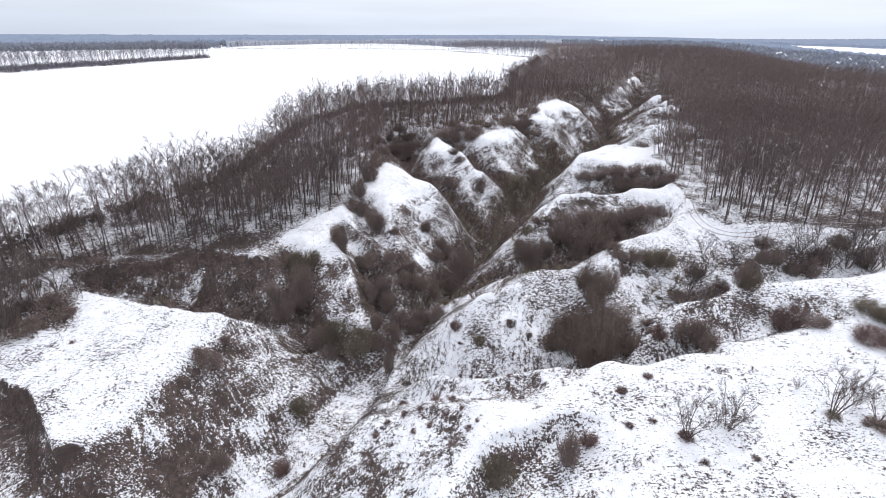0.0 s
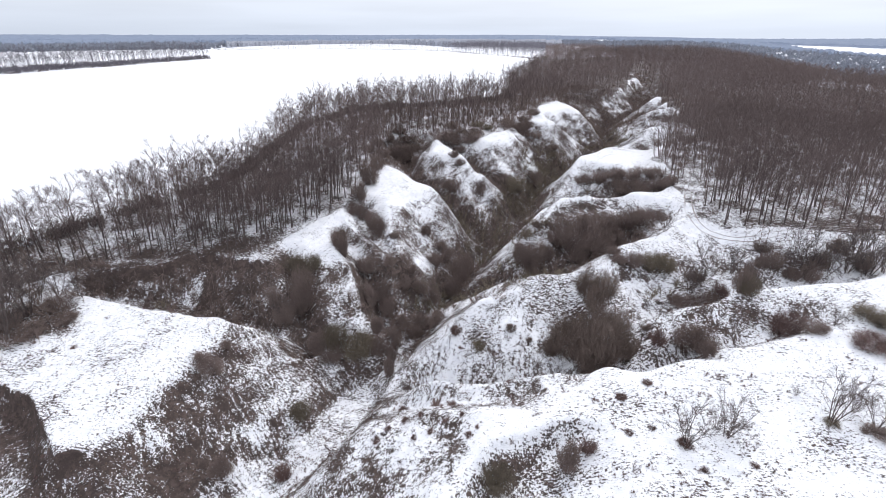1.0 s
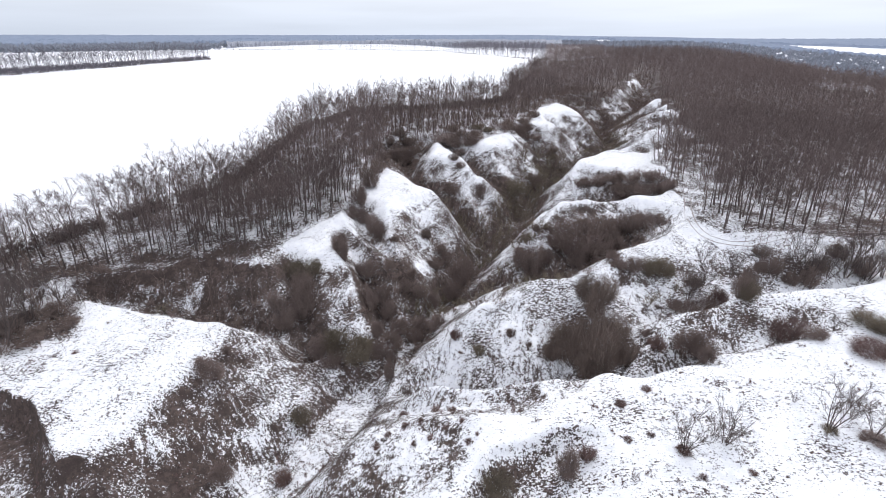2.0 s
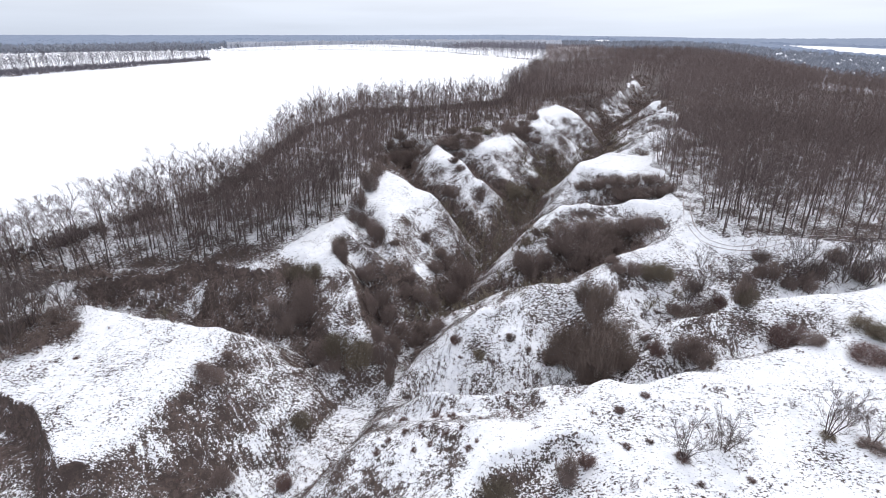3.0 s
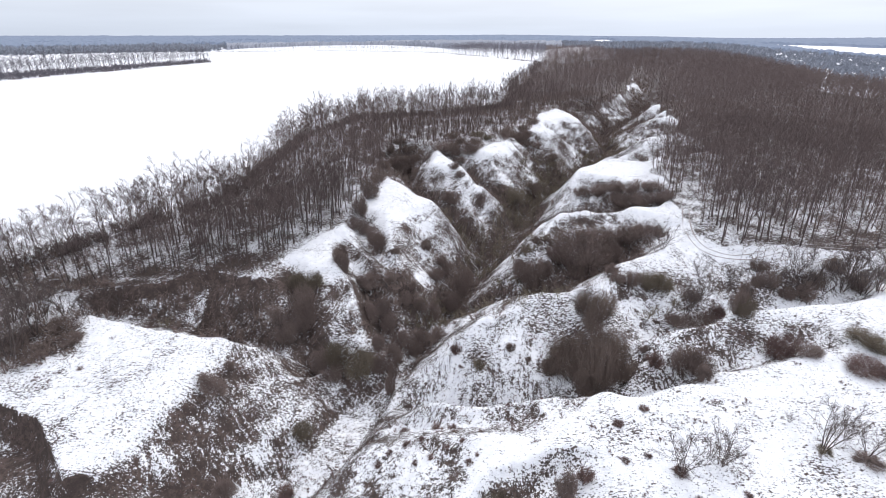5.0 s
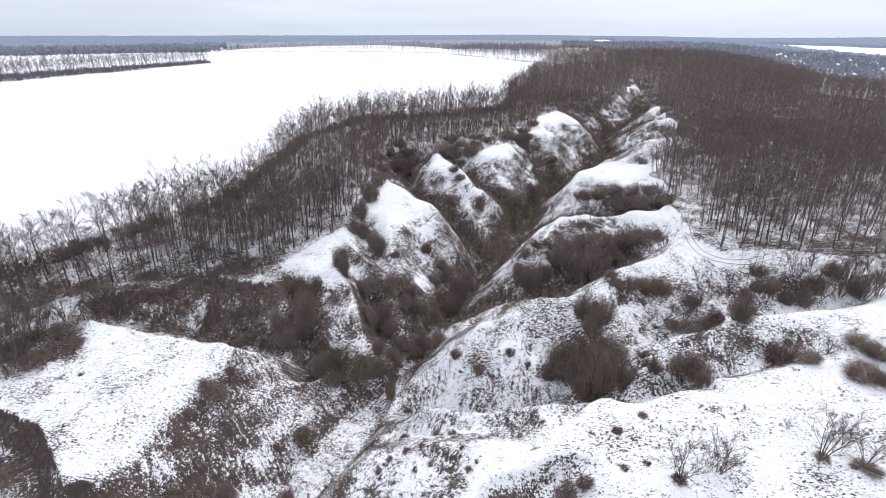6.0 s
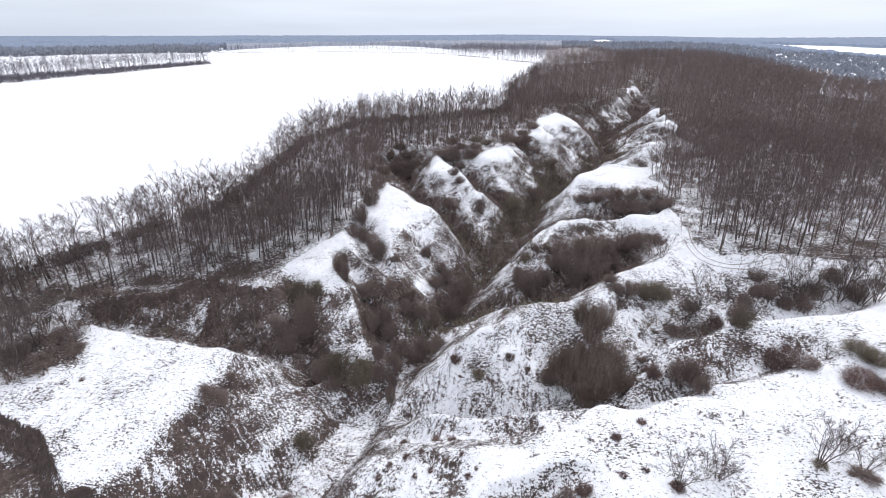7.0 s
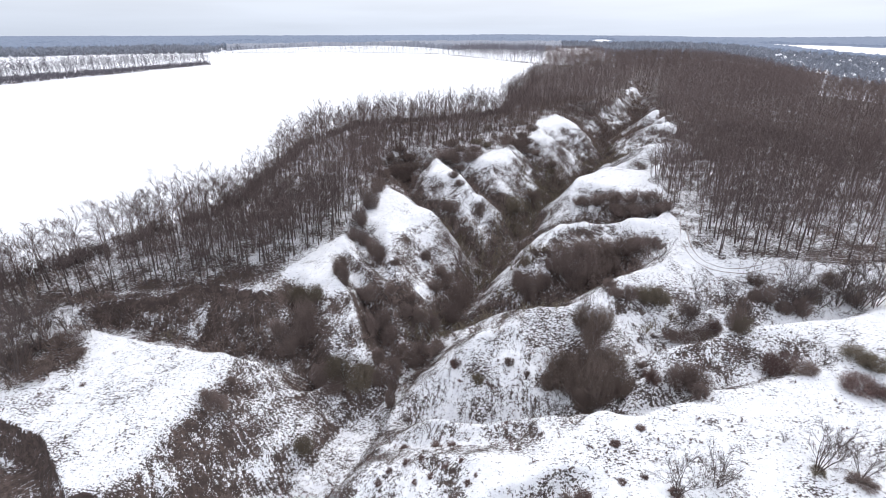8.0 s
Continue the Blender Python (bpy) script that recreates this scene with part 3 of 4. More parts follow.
def grow_crown(tall, limbs, fine):
    """A bare woodland tree: a wavering trunk that breaks up half way into steep limbs, which fork again and again into a rounded crown of fine twigs."""
    wood_, crown_ = Sticks(), Sticks()
    lean, turn, n = rng.normal(0, 0.03, 2), rng.uniform(0, 6.28), 7
    top = rng.uniform(0.68, 0.78)
    pts = []
    for i in range(n + 1):
        f = i / n
        w = 0.012 * tall * math.sin(f * 5.0 + turn) * f
        pts.append(np.array([lean[0] * tall * f + w * math.cos(turn), lean[1] * tall * f + w * math.sin(turn), tall * top * f - 0.3]))
    rad = [tall * 0.0095 * (1.3 if i == 0 else 1 - 0.82 * i / n) for i in range(n + 1)]
    for i in range(n):
        wood_.add(pts[i], pts[i + 1], rad[i], rad[i + 1], 6)

    bole = rng.uniform(0.36, 0.5)
    for m in range(limbs):
        f = bole + (1.0 - bole) * (m + rng.uniform(0.1, 0.9)) / limbs
        k = min(int(f * n), n - 1)
        p = pts[k] + (pts[k + 1] - pts[k]) * (f * n - k)
        az = m * 2.4 + rng.normal(0, 0.4)
        d = unit(np.array([math.cos(az), math.sin(az), rng.uniform(0.75, 1.35) + 0.5 * f]))
        fork(crown_, p, d, tall * (0.235 - 0.09 * f) * rng.uniform(0.85, 1.15), max(rad[k] * 0.5, 0.04), fine, 0, 2, 9, tall * 0.045)
    fork(crown_, pts[-1], unit(np.array([0, 0, 1.0]) + rng.normal(0, 0.15, 3)), tall * 0.12, rad[-1], fine, 0, 2, 9, tall * 0.045)
    return wood_.arrays(), crown_.arrays()


for k in range(6):
    t_wood, t_crown = grow_crown(17.0, 6, 0.0125)
    TREES.append(thing("tree", [("trunk", t_wood, BARK), ("crown", t_crown, TWIG)],
                       "tall leafless tree with a slender grey-brown trunk in snow", "tree", "bare trees along the ravine"))


def grow_simple(tall, limbs, forks, fine, stem):
    """A bare tree for the depth of the woods: a bent trunk, rising limbs, and branches that spread every way into a rounded crown."""
    t = Sticks()
    a, b = np.array([0, 0, -0.3]), np.array([rng.normal(0, 0.03), rng.normal(0, 0.03), 0.5]) * tall
    c = b + np.array([rng.normal(0, 0.05), rng.normal(0, 0.05), 0.42]) * tall
    e = a + (b - a) * rng.uniform(0.35, 0.65) + np.array([rng.normal(0, 0.012), rng.normal(0, 0.012), 0]) * tall
    t.add(a, e, tall * stem, tall * stem * 0.78)
    t.add(e, b, tall * stem * 0.78, tall * stem * 0.6)
    t.add(b, c, tall * stem * 0.6, 0)
    for m in range(limbs):
        f = 0.4 + 0.5 * (m + rng.uniform(0, 0.8)) / limbs
        p = a + (b - a) * f / 0.5 if f < 0.5 else b + (c - b) * (f - 0.5) / 0.42
        az = m * 2.4 + rng.normal(0, 0.5)
        d = unit(np.array([math.cos(az), math.sin(az), rng.uniform(0.5, 1.1)]))
        q = p + d * tall * (0.09 + 0.17 * (1 - f)) * rng.uniform(0.8, 1.25)
        t.add(p, q, fine * 1.5, fine * 0.5 if forks > 3 else 0)
        for k in range(forks):
            o = p + (q - p) * rng.uniform(0.25, 1.0)
            t.add(o, o + unit(0.6 * d + rng.normal(0, 0.75, 3) + np.array([0, 0, 0.25])) * tall * rng.uniform(0.05, 0.1), fine, 0, 1)
    return t.arrays()




def grow_middle(tall, limbs, fine):
    """A woodland tree seen from farther off: the same habit with fewer twigs."""
    t = Sticks()
    b = np.array([rng.normal(0, 0.025), rng.normal(0, 0.025), rng.uniform(0.38, 0.5)]) * tall
    c = b + np.array([rng.normal(0, 0.03), rng.normal(0, 0.03), 0.31]) * tall
    e = 0.5 * b + np.array([rng.normal(0, 0.01), rng.normal(0, 0.01), 0]) * tall
    t.add(np.array([0, 0, -0.3]), e, tall * 0.0078, tall * 0.0064)
    t.add(e, b, tall * 0.0064, tall * 0.0052)
    t.add(b, c, tall * 0.0052, 0.03)
    for m in range(limbs):
        f = rng.uniform(0, 0.8)
        az = m * 2.4 + rng.normal(0, 0.4)
        d = unit(np.array([math.cos(az), math.sin(az), rng.uniform(0.7, 1.4) + 0.5 * f]))
        fork(t, b + (c - b) * f, d, tall * (0.22 - 0.08 * f) * rng.uniform(0.85, 1.15), 0.05, fine, 0, 1, 11, tall * 0.055, 0.5)
    fork(t, c, unit(np.array([0, 0, 1.0]) + rng.normal(0, 0.2, 3)), tall * 0.13, 0.035, fine, 0, 1, 11, tall * 0.055, 0.5)
    return t.arrays()


MIDDLE = [grow_middle(17.0, 4, 0.021) for k in range(8)]
FAR = [grow_simple(16.0, 8, 9, 0.048, 0.009) for k in range(5)]
THIN = [grow_simple(16.0, 6, 7, 0.1, 0.009) for k in range(4)]
SAPLING = [grow_simple(5.0, 8, 8, 0.022, 0.008) for k in range(4)]


def stand(x0, x1, y0, y1, gap, near, far):
    """Places of trees in the woods, at random with a least distance, between two distances from the origin."""
    a, b = scatter(x0, x1, y0, y1, gap, 0.62)
    r = np.hypot(a, b)
    sel = wooded(a, b) & (r >= near) & (r < far)
    a, b = a[sel], b[sel]
    sel = (land(a, b)[1] < 2.2) | (b > 262)
    sel &= rng.uniform(0, 1, a.size) < 0.86 + 0.3 * fbm(a, b, 14, 71)
    return a[sel], b[sel]


def rows_of(a, b, lo, hi):
    return np.stack([a, b, rng.uniform(lo, hi, a.size), rng.uniform(0, 6.28, a.size)], -1)


wx_, wy_ = stand(-125, 240, 60, 240, 2.5, 0, 205)
# thinner towards the near edges of the woods
keep = np.where(wx_ < 0, 0.6 + 0.4 * ramp(wy_ + 0.5 * wx_, 62, 82), 0.58 + 0.42 * ramp(wy_, 98, 140))
keep = rng.uniform(0, 1, wx_.size) < keep
wx_, wy_ = wx_[keep], wy_[keep]
order = np.argsort(np.hypot(wx_, wy_))
wx_, wy_ = wx_[order], wy_[order]
for k in range(290):
    plant(TREES[k % 6], wx_[k], wy_[k], rng.uniform(0.78, 0.98), rng.uniform(0, 6.28), tip=ravine_side(wx_[k], wy_[k]) * rng.normal(0.06, 0.035))
strew("woodland", MIDDLE, rows_of(wx_[290:], wy_[290:], 0.76, 0.96), TWIG, "dense leafless woodland of slender grey-brown trees", "woodland", 0.07)
f_near, f_far = stand(-70, 320, 80, 320, 2.9, 205, 300), stand(-70, 520, 80, 720, 3.5, 300, 400)
fx, fy = np.concatenate([f_near[0], f_far[0]]), np.concatenate([f_near[1], f_far[1]])
belt = (fx < 62) & (np.hypot(fx, fy) < 262)
strew("woodland_belt", MIDDLE, rows_of(fx[belt], fy[belt], 0.66, 0.86), TWIG, "belt of slender bare trees between ravine and field", "woodland", 0.04)
fx, fy = fx[~belt], fy[~belt]
strew("far_woodland", FAR, rows_of(fx, fy, 0.62, 0.88), WOODS, "brownish leafless woodland stretching away over the plateau", "woodland", 0.04)
fx, fy = stand(-70, 520, 80, 720, 4.8, 400, 900)
strew("far_woodland", THIN, rows_of(fx, fy, 0.7, 0.95), WOODS, "brownish leafless woodland sloping down to the valley", "woodland")

# trees along the very edge of the west bank
for k, (x, y) in enumerate(((-48, 103), (-45.5, 98.8), (-42.4, 101.6), (-40, 98.2), (-37.6, 101.5), (-36, 104.5), (-44, 105), (-33.5, 106.5),
                            (-75.5, 90.5), (-72.6, 91.4), (-69.5, 91.2), (-66.5, 92.6), (-62, 94.1), (-80.5, 89.6), (-58.5, 93.0))):
    plant(TREES[k % 6], x, y, rng.uniform(0.7, 0.9), rng.uniform(0, 6.28), tip=rng.normal(0.0, 0.04))

# ---- scrub in and along the ravine ----
SHRUBS = {}
for kind, material, words in (("thick", THICKET, "dense brown leafless thicket rooted in the snowy slope"),
                              ("brown", SCRUB, "brown leafless shrub growing on the ravine slope"),
                              ("olive", OLIVE, "olive-brown leafless shrub growing on the ravine slope"),
                              ("russet", RUSSET, "small reddish-brown shrub standing in thin snow")):
    SHRUBS[kind] = []
    for k in range(4):
        b_low, b_high = grow_bush(46, 40, fine=0.017, long=0.36) if k < 2 else grow_bush(70, 56, fine=0.0085, long=0.25)
        SHRUBS[kind].append(thing("shrub", [("base", b_low, BARK), ("crown", b_high, material)], words, "shrub", kind + " shrubs of the ravine"))


def bush(kind, x, y, r, h):
    plant(SHRUBS[kind][rng.integers(0, 2) + (2 if r > 1.7 else 0)], x, y, r, rng.uniform(0, 6.28), sink=0.1, squash=h / (1.25 * r))


bush("russet", 51.8, 59.9, 3.1, 4.3)
bush("brown", 54.5, 57.5, 2.1, 1.6)
bush("olive", 62.9, 59.3, 2.8, 2.0)
bush("olive", 64.4, 57.6, 2.4, 2.0)
bush("russet", 59.4, 54.3, 3.1, 1.8)
bush("russet", 61.3, 53.0, 1.8, 2.1)
bush("brown", 50.7, 128.2, 3.6, 3.6)
bush("brown", 54.4, 125.7, 3.6, 3.6)
bush("brown", 58.2, 123.9, 3.2, 3.5)
bush("brown", 58.6, 117.9, 2.0, 3.1)
bush("brown", 46.5, 135.8, 3.4, 3.5)
bush("brown", 50.4, 132.9, 3.3, 3.4)
bush("brown", 53.8, 129.6, 3.3, 3.1)
bush("brown", 57.6, 127.1, 2.8, 3.0)
bush("brown", 41.9, 137.1, 2.7, 2.9)
bush("olive", 49.3, 66.5, 1.9, 4.0)
bush("russet", 48.7, 72.2, 1.8, 2.5)
bush("brown", 60.9, 77.9, 2.1, 3.7)
bush("brown", 68.9, 77.6, 2.1, 3.6)
bush("brown", 76.8, 77.0, 2.1, 4.3)
bush("brown", 61.4, 82.3, 1.8, 2.8)
bush("brown", 74.8, 81.2, 2.1, 3.4)
bush("brown", -38.4, 62.7, 2.1, 3.5)
bush("brown", -40.3, 63.3, 1.5, 2.4)
bush("olive", -24.4, 61.6, 2.0, 3.6)
bush("russet", -25.1, 52.1, 1.6, 2.3)
bush("brown", -34.0, 50.9, 1.9, 3.6)
bush("brown", -37.7, 67.1, 1.1, 1.7)
bush("russet", -61.9, 64.7, 0.6, 0.4)
bush("brown", 13.6, 37.4, 1.3, 4.7)
bush("russet", 16.1, 38.9, 1.1, 1.8)
bush("olive", 5.9, 36.3, 2.2, 3.4)
bush("russet", 22.0, 45.6, 0.8, 0.6)
bush("russet", 26.1, 48.0, 0.7, 0.5)
bush("brown", -71.4, 74.2, 3.1, 2.3)
bush("brown", -67.1, 71.5, 2.3, 1.5)
bush("brown", -71.9, 68.3, 3.3, 1.9)
bush("brown", -77.3, 70.1, 2.9, 2.9)
bush("brown", 3.2, 177.4, 2.9, 2.8)
bush("brown", 6.5, 180.6, 3.1, 2.9)
bush("brown", 9.7, 172.5, 2.6, 2.8)
bush("brown", 6.9, 171.8, 2.6, 2.4)
bush("brown", 3.4, 186.6, 3.5, 3.4)
bush("brown", 11.8, 180.7, 2.7, 2.5)
bush("brown", 35.0, 196.7, 2.9, 2.7)
bush("brown", 39.0, 208.9, 3.1, 2.8)
bush("brown", 33.5, 193.6, 2.8, 2.6)
bush("brown", 37.7, 191.1, 2.3, 2.2)
bush("brown", 33.0, 199.9, 2.9, 2.7)
bush("brown", 43.9, 186.6, 2.3, 2.2)
bush("brown", -13.5, 179.7, 3.1, 3.2)
bush("brown", -10.5, 174.4, 2.3, 2.8)
bush("brown", -17.8, 172.3, 3.3, 3.6)
bush("brown", -28.3, 177.9, 3.3, 3.7)
bush("brown", -23.3, 165.4, 2.9, 3.4)
bush("brown", -19.9, 175.4, 2.8, 3.3)
bush("brown", -21.2, 159.4, 2.8, 3.4)
bush("brown", -14.1, 172.3, 2.6, 3.0)
bush("brown", -10.1, 166.1, 2.1, 2.8)
bush("brown", -16.6, 181.6, 2.9, 3.1)
bush("brown", -24.9, 158.0, 2.6, 2.9)
bush("olive", 13.5, 189.8, 3.0, 2.6)
bush("olive", 17.1, 186.1, 2.5, 2.1)
bush("brown", 3.7, 154.2, 2.1, 2.3)
bush("brown", 5.5, 151.0, 1.8, 2.4)
bush("russet", 9.3, 53.5, 0.4, 0.3)
bush("brown", 48.9, 39.5, 1.7, 0.9)
bush("russet", 26.8, 38.9, 1.0, 0.6)
bush("olive", 45.0, 41.3, 1.0, 0.5)
bush("russet", 21.2, 40.3, 0.6, 0.4)
bush("russet", 24.0, 40.8, 0.5, 0.4)
bush("russet", 32.8, 35.7, 0.5, 0.4)
bush("russet", 27.3, 35.4, 0.5, 0.4)
bush("russet", -6.1, 54.6, 0.9, 0.7)
bush("russet", -3.0, 48.2, 0.6, 0.4)
bush("russet", -1.3, 52.5, 0.9, 0.7)
bush("russet", 0.4, 45.2, 0.6, 0.4)
bush("russet", 2.3, 45.2, 0.5, 0.4)
bush("russet", -1.7, 44.7, 0.6, 0.4)
bush("russet", -3.8, 44.6, 0.6, 0.4)
bush("russet", -7.5, 47.9, 0.6, 0.4)
bush("russet", -9.0, 46.5, 0.7, 0.5)
bush("russet", 4.0, 42.1, 0.4, 0.3)
bush("russet", 1.2, 52.1, 0.7, 0.5)
bush("russet", -5.2, 48.6, 0.8, 0.6)
bush("russet", 3.0, 41.5, 0.6, 0.4)
bush("olive", 23.9, 152.7, 4.7, 5.1)
bush("brown", 32.7, 164.2, 4.1, 4.3)
bush("brown", 2.6, 142.6, 3.2, 3.8)
bush("brown", 28.8, 102.5, 3.9, 6.0)
bush("brown", 33.7, 103.1, 4.2, 5.8)
bush("brown", 38.8, 104.5, 4.3, 5.6)
bush("brown", 43.8, 105.3, 4.4, 5.1)
bush("brown", 47.2, 104.3, 3.7, 3.9)
bush("brown", 49.9, 103.9, 2.6, 2.2)
bush("brown", 29.6, 99.1, 3.8, 5.9)
bush("brown", 34.2, 99.3, 3.9, 6.0)
bush("brown", 39.7, 102.0, 3.6, 4.9)
bush("brown", 26.4, 100.0, 2.7, 4.1)
bush("brown", 30.6, 97.2, 2.7, 3.7)
bush("brown", 33.3, 83.4, 1.4, 1.9)
bush("brown", 18.2, 96.8, 2.7, 5.7)
bush("brown", 21.2, 95.8, 2.9, 6.0)
bush("brown", 19.9, 94.7, 2.6, 4.2)
bush("brown", 23.1, 96.3, 2.0, 4.3)
bush("brown", 17.5, 99.1, 1.6, 2.9)
bush("brown", 22.1, 103.2, 1.1, 1.8)
bush("brown", 19.3, 101.8, 1.1, 1.5)
bush("olive", 39.9, 80.9, 2.6, 3.6)
bush("olive", 41.7, 79.8, 2.2, 3.9)
bush("brown", 36.6, 81.1, 2.1, 2.8)
bush("brown", 33.9, 81.3, 1.6, 2.3)
bush("thick", 26.2, 75.6, 2.4, 5.4)
bush("thick", 28.7, 73.7, 2.6, 5.6)
bush("thick", 26.9, 72.0, 2.4, 4.7)
bush("thick", 20.3, 67.5, 3.0, 5.1)
bush("thick", 22.5, 64.6, 3.5, 7.3)
bush("thick", 24.7, 60.2, 3.5, 8.4)
bush("thick", 27.8, 60.4, 2.4, 6.6)
bush("thick", 25.4, 67.7, 3.4, 5.7)
bush("thick", 28.4, 66.6, 2.9, 5.1)
bush("thick", 21.6, 69.6, 2.8, 4.6)
bush("thick", 22.9, 59.7, 2.7, 4.7)
bush("thick", 18.4, 67.5, 1.7, 3.2)
bush("brown", 37.1, 60.4, 2.4, 3.9)
bush("brown", 39.3, 59.7, 2.5, 4.6)
bush("brown", 37.4, 54.8, 1.3, 2.6)
bush("brown", 32.8, 64.0, 0.8, 1.3)
bush("russet", 33.1, 60.3, 1.2, 2.8)
bush("russet", 32.9, 62.2, 0.9, 0.7)
bush("brown", -18.1, 110.6, 2.0, 5.5)
bush("brown", -16.0, 107.0, 2.3, 6.1)
bush("brown", -20.8, 114.3, 1.5, 4.8)
bush("brown", -24.6, 103.2, 2.2, 3.3)
bush("brown", -22.5, 95.5, 1.6, 4.9)
bush("brown", -24.1, 97.7, 1.6, 4.3)
bush("brown", -16.5, 96.4, 3.2, 3.7)
bush("brown", -19.2, 96.6, 2.1, 3.2)
bush("brown", -12.5, 95.9, 1.8, 2.5)
bush("olive", -32.7, 92.0, 2.6, 3.5)
bush("olive", -28.5, 90.6, 2.8, 3.9)
bush("olive", -21.1, 76.7, 3.1, 6.4)
bush("olive", -16.5, 75.7, 3.5, 5.7)
bush("brown", -29.9, 87.3, 3.3, 6.2)
bush("brown", -30.4, 83.4, 3.5, 6.8)
bush("brown", -28.3, 85.0, 2.0, 5.4)
bush("brown", -31.6, 79.3, 2.4, 5.3)
bush("brown", -13.1, 76.2, 1.9, 4.4)
bush("brown", -24.6, 76.4, 2.4, 5.8)
bush("brown", -21.8, 74.0, 2.6, 3.8)
bush("brown", -34.7, 83.2, 2.3, 4.0)
bush("brown", -8.6, 93.6, 1.8, 3.5)
bush("brown", -5.3, 92.6, 2.1, 3.5)
bush("brown", -2.8, 92.6, 2.4, 4.2)
bush("brown", -7.4, 96.3, 1.3, 2.1)
bush("brown", -2.3, 103.8, 2.0, 3.8)
bush("brown", 0.6, 108.1, 2.0, 4.4)
bush("brown", -0.9, 110.3, 2.3, 3.2)
bush("brown", -4.5, 112.1, 1.5, 2.8)
bush("brown", 4.1, 102.6, 3.1, 7.6)
bush("brown", 1.9, 96.7, 2.4, 5.8)
bush("brown", 5.7, 108.4, 2.4, 6.0)
bush("brown", -11.8, 104.5, 1.2, 1.5)
bush("brown", -9.3, 84.8, 2.5, 3.4)
bush("brown", -5.1, 85.4, 2.8, 3.4)
bush("brown", -1.4, 82.8, 2.2, 3.2)
bush("brown", -12.0, 87.3, 2.0, 5.2)
bush("brown", -13.4, 89.9, 1.8, 6.3)
bush("brown", -15.6, 87.6, 1.5, 4.9)
bush("brown", -10.1, 79.4, 2.2, 3.9)
bush("brown", -6.2, 82.1, 2.0, 3.3)
bush("brown", -13.6, 80.4, 1.4, 3.9)
bush("brown", -10.6, 72.3, 1.0, 5.6)
bush("brown", -10.4, 76.3, 1.2, 3.8)
bush("russet", 2.0, 73.0, 1.1, 1.9)
bush("russet", 3.0, 70.9, 0.6, 0.4)
bush("olive", 6.3, 70.0, 1.3, 2.1)
bush("brown", 12.1, 71.5, 1.0, 1.4)
bush("brown", 15.2, 69.9, 0.6, 1.0)
bush("brown", 46.1, 76.3, 1.7, 2.3)
bush("brown", 43.2, 71.5, 2.7, 2.0)
bush("brown", 46.5, 71.4, 2.1, 2.0)
bush("brown", 41.3, 72.7, 1.4, 2.0)
bush("brown", -21.0, 128.7, 3.0, 7.4)
bush("brown", -22.2, 120.0, 2.5, 6.3)
bush("brown", -20.3, 140.3, 2.3, 5.3)
bush("brown", -23.5, 115.6, 2.3, 3.9)
bush("brown", 48.9, 67.1, 1.7, 4.3)
bush("brown", 58.8, 78.4, 1.3, 2.6)
bush("brown", 63.2, 75.7, 1.4, 2.9)
bush("brown", 66.1, 75.3, 1.7, 3.6)
bush("brown", 55.8, 76.2, 1.5, 3.5)
bush("brown", 5.2, 175.5, 4.2, 3.4)
bush("brown", 10.3, 173.5, 3.6, 3.2)
bush("brown", 1.0, 176.9, 4.4, 3.6)
bush("brown", -16.7, 170.1, 4.2, 6.0)
bush("brown", -12.7, 173.2, 3.8, 5.0)
bush("brown", 25.8, 189.8, 3.7, 4.5)
bush("brown", 32.5, 195.7, 3.4, 4.7)

# small trees standing alone on the slopes
SMALL = []
for k in range(4):
    t_wood, t_crown = grow_clump(4.6, 5, 0.0085)
    SMALL.append(thing("small_tree", [("trunk", t_wood, BARK), ("crown", t_crown, BARK)],
                       "small spreading leafless tree standing in thin snow", "tree", "small trees on the slopes"))
plant(SMALL[0], 27.2, 39.0, 1.34, 0.0)
plant(SMALL[1], 63.5, 76.2, 1.42, 1.7)
plant(SMALL[2], 66.8, 76.6, 1.80, 3.4)
plant(SMALL[3], 70.3, 76.6, 1.67, 5.1)
plant(SMALL[0], 73.9, 77.0, 1.95, 0.5)
plant(SMALL[1], 76.6, 75.5, 2.29, 2.2)
plant(SMALL[2], 78.9, 75.1, 2.14, 3.9)
plant(SMALL[3], 47.5, 76.0, 1.29, 5.6)
plant(SMALL[0], 43.8, 73.3, 1.51, 1.0)
plant(SMALL[1], 55.6, 73.6, 1.13, 2.7)
plant(SMALL[2], 77.2, 80.0, 1.86, 4.4)
plant(SMALL[3], 66.8, 80.0, 1.58, 6.1)
plant(SMALL[0], 31.8, 39.6, 1.36, 1.6)
plant(SMALL[1], 31.4, 40.8, 0.81, 3.3)
plant(SMALL[2], 45.1, 41.6, 1.65, 5.0)
plant(SMALL[3], 49.6, 40.5, 1.21, 0.4)
plant(SMALL[0], 48.4, 42.8, 0.84, 2.1)
plant(SMALL[1], 58.8, 59.6, 0.74, 3.8)
plant(SMALL[2], 12.8, 53.1, 0.80, 5.5)
plant(SMALL[3], 18.7, 63.2, 0.90, 0.9)
plant(SMALL[0], 43.3, 45.4, 0.38, 2.6)
plant(SMALL[1], 37.8, 102.7, 1.00, 4.3)
plant(SMALL[2], 53.5, 77.9, 1.18, 6.0)
plant(SMALL[3], 49.9, 81.8, 1.08, 1.4)
plant(SMALL[0], 46.2, 90.9, 1.32, 3.1)
plant(SMALL[1], -75.1, 66.3, 3.59, 4.8)
plant(SMALL[2], -75.6, 72.9, 2.56, 0.2)
plant(SMALL[3], -76.4, 76.6, 1.86, 1.9)
plant(SMALL[0], -82.3, 75.9, 2.90, 3.6)
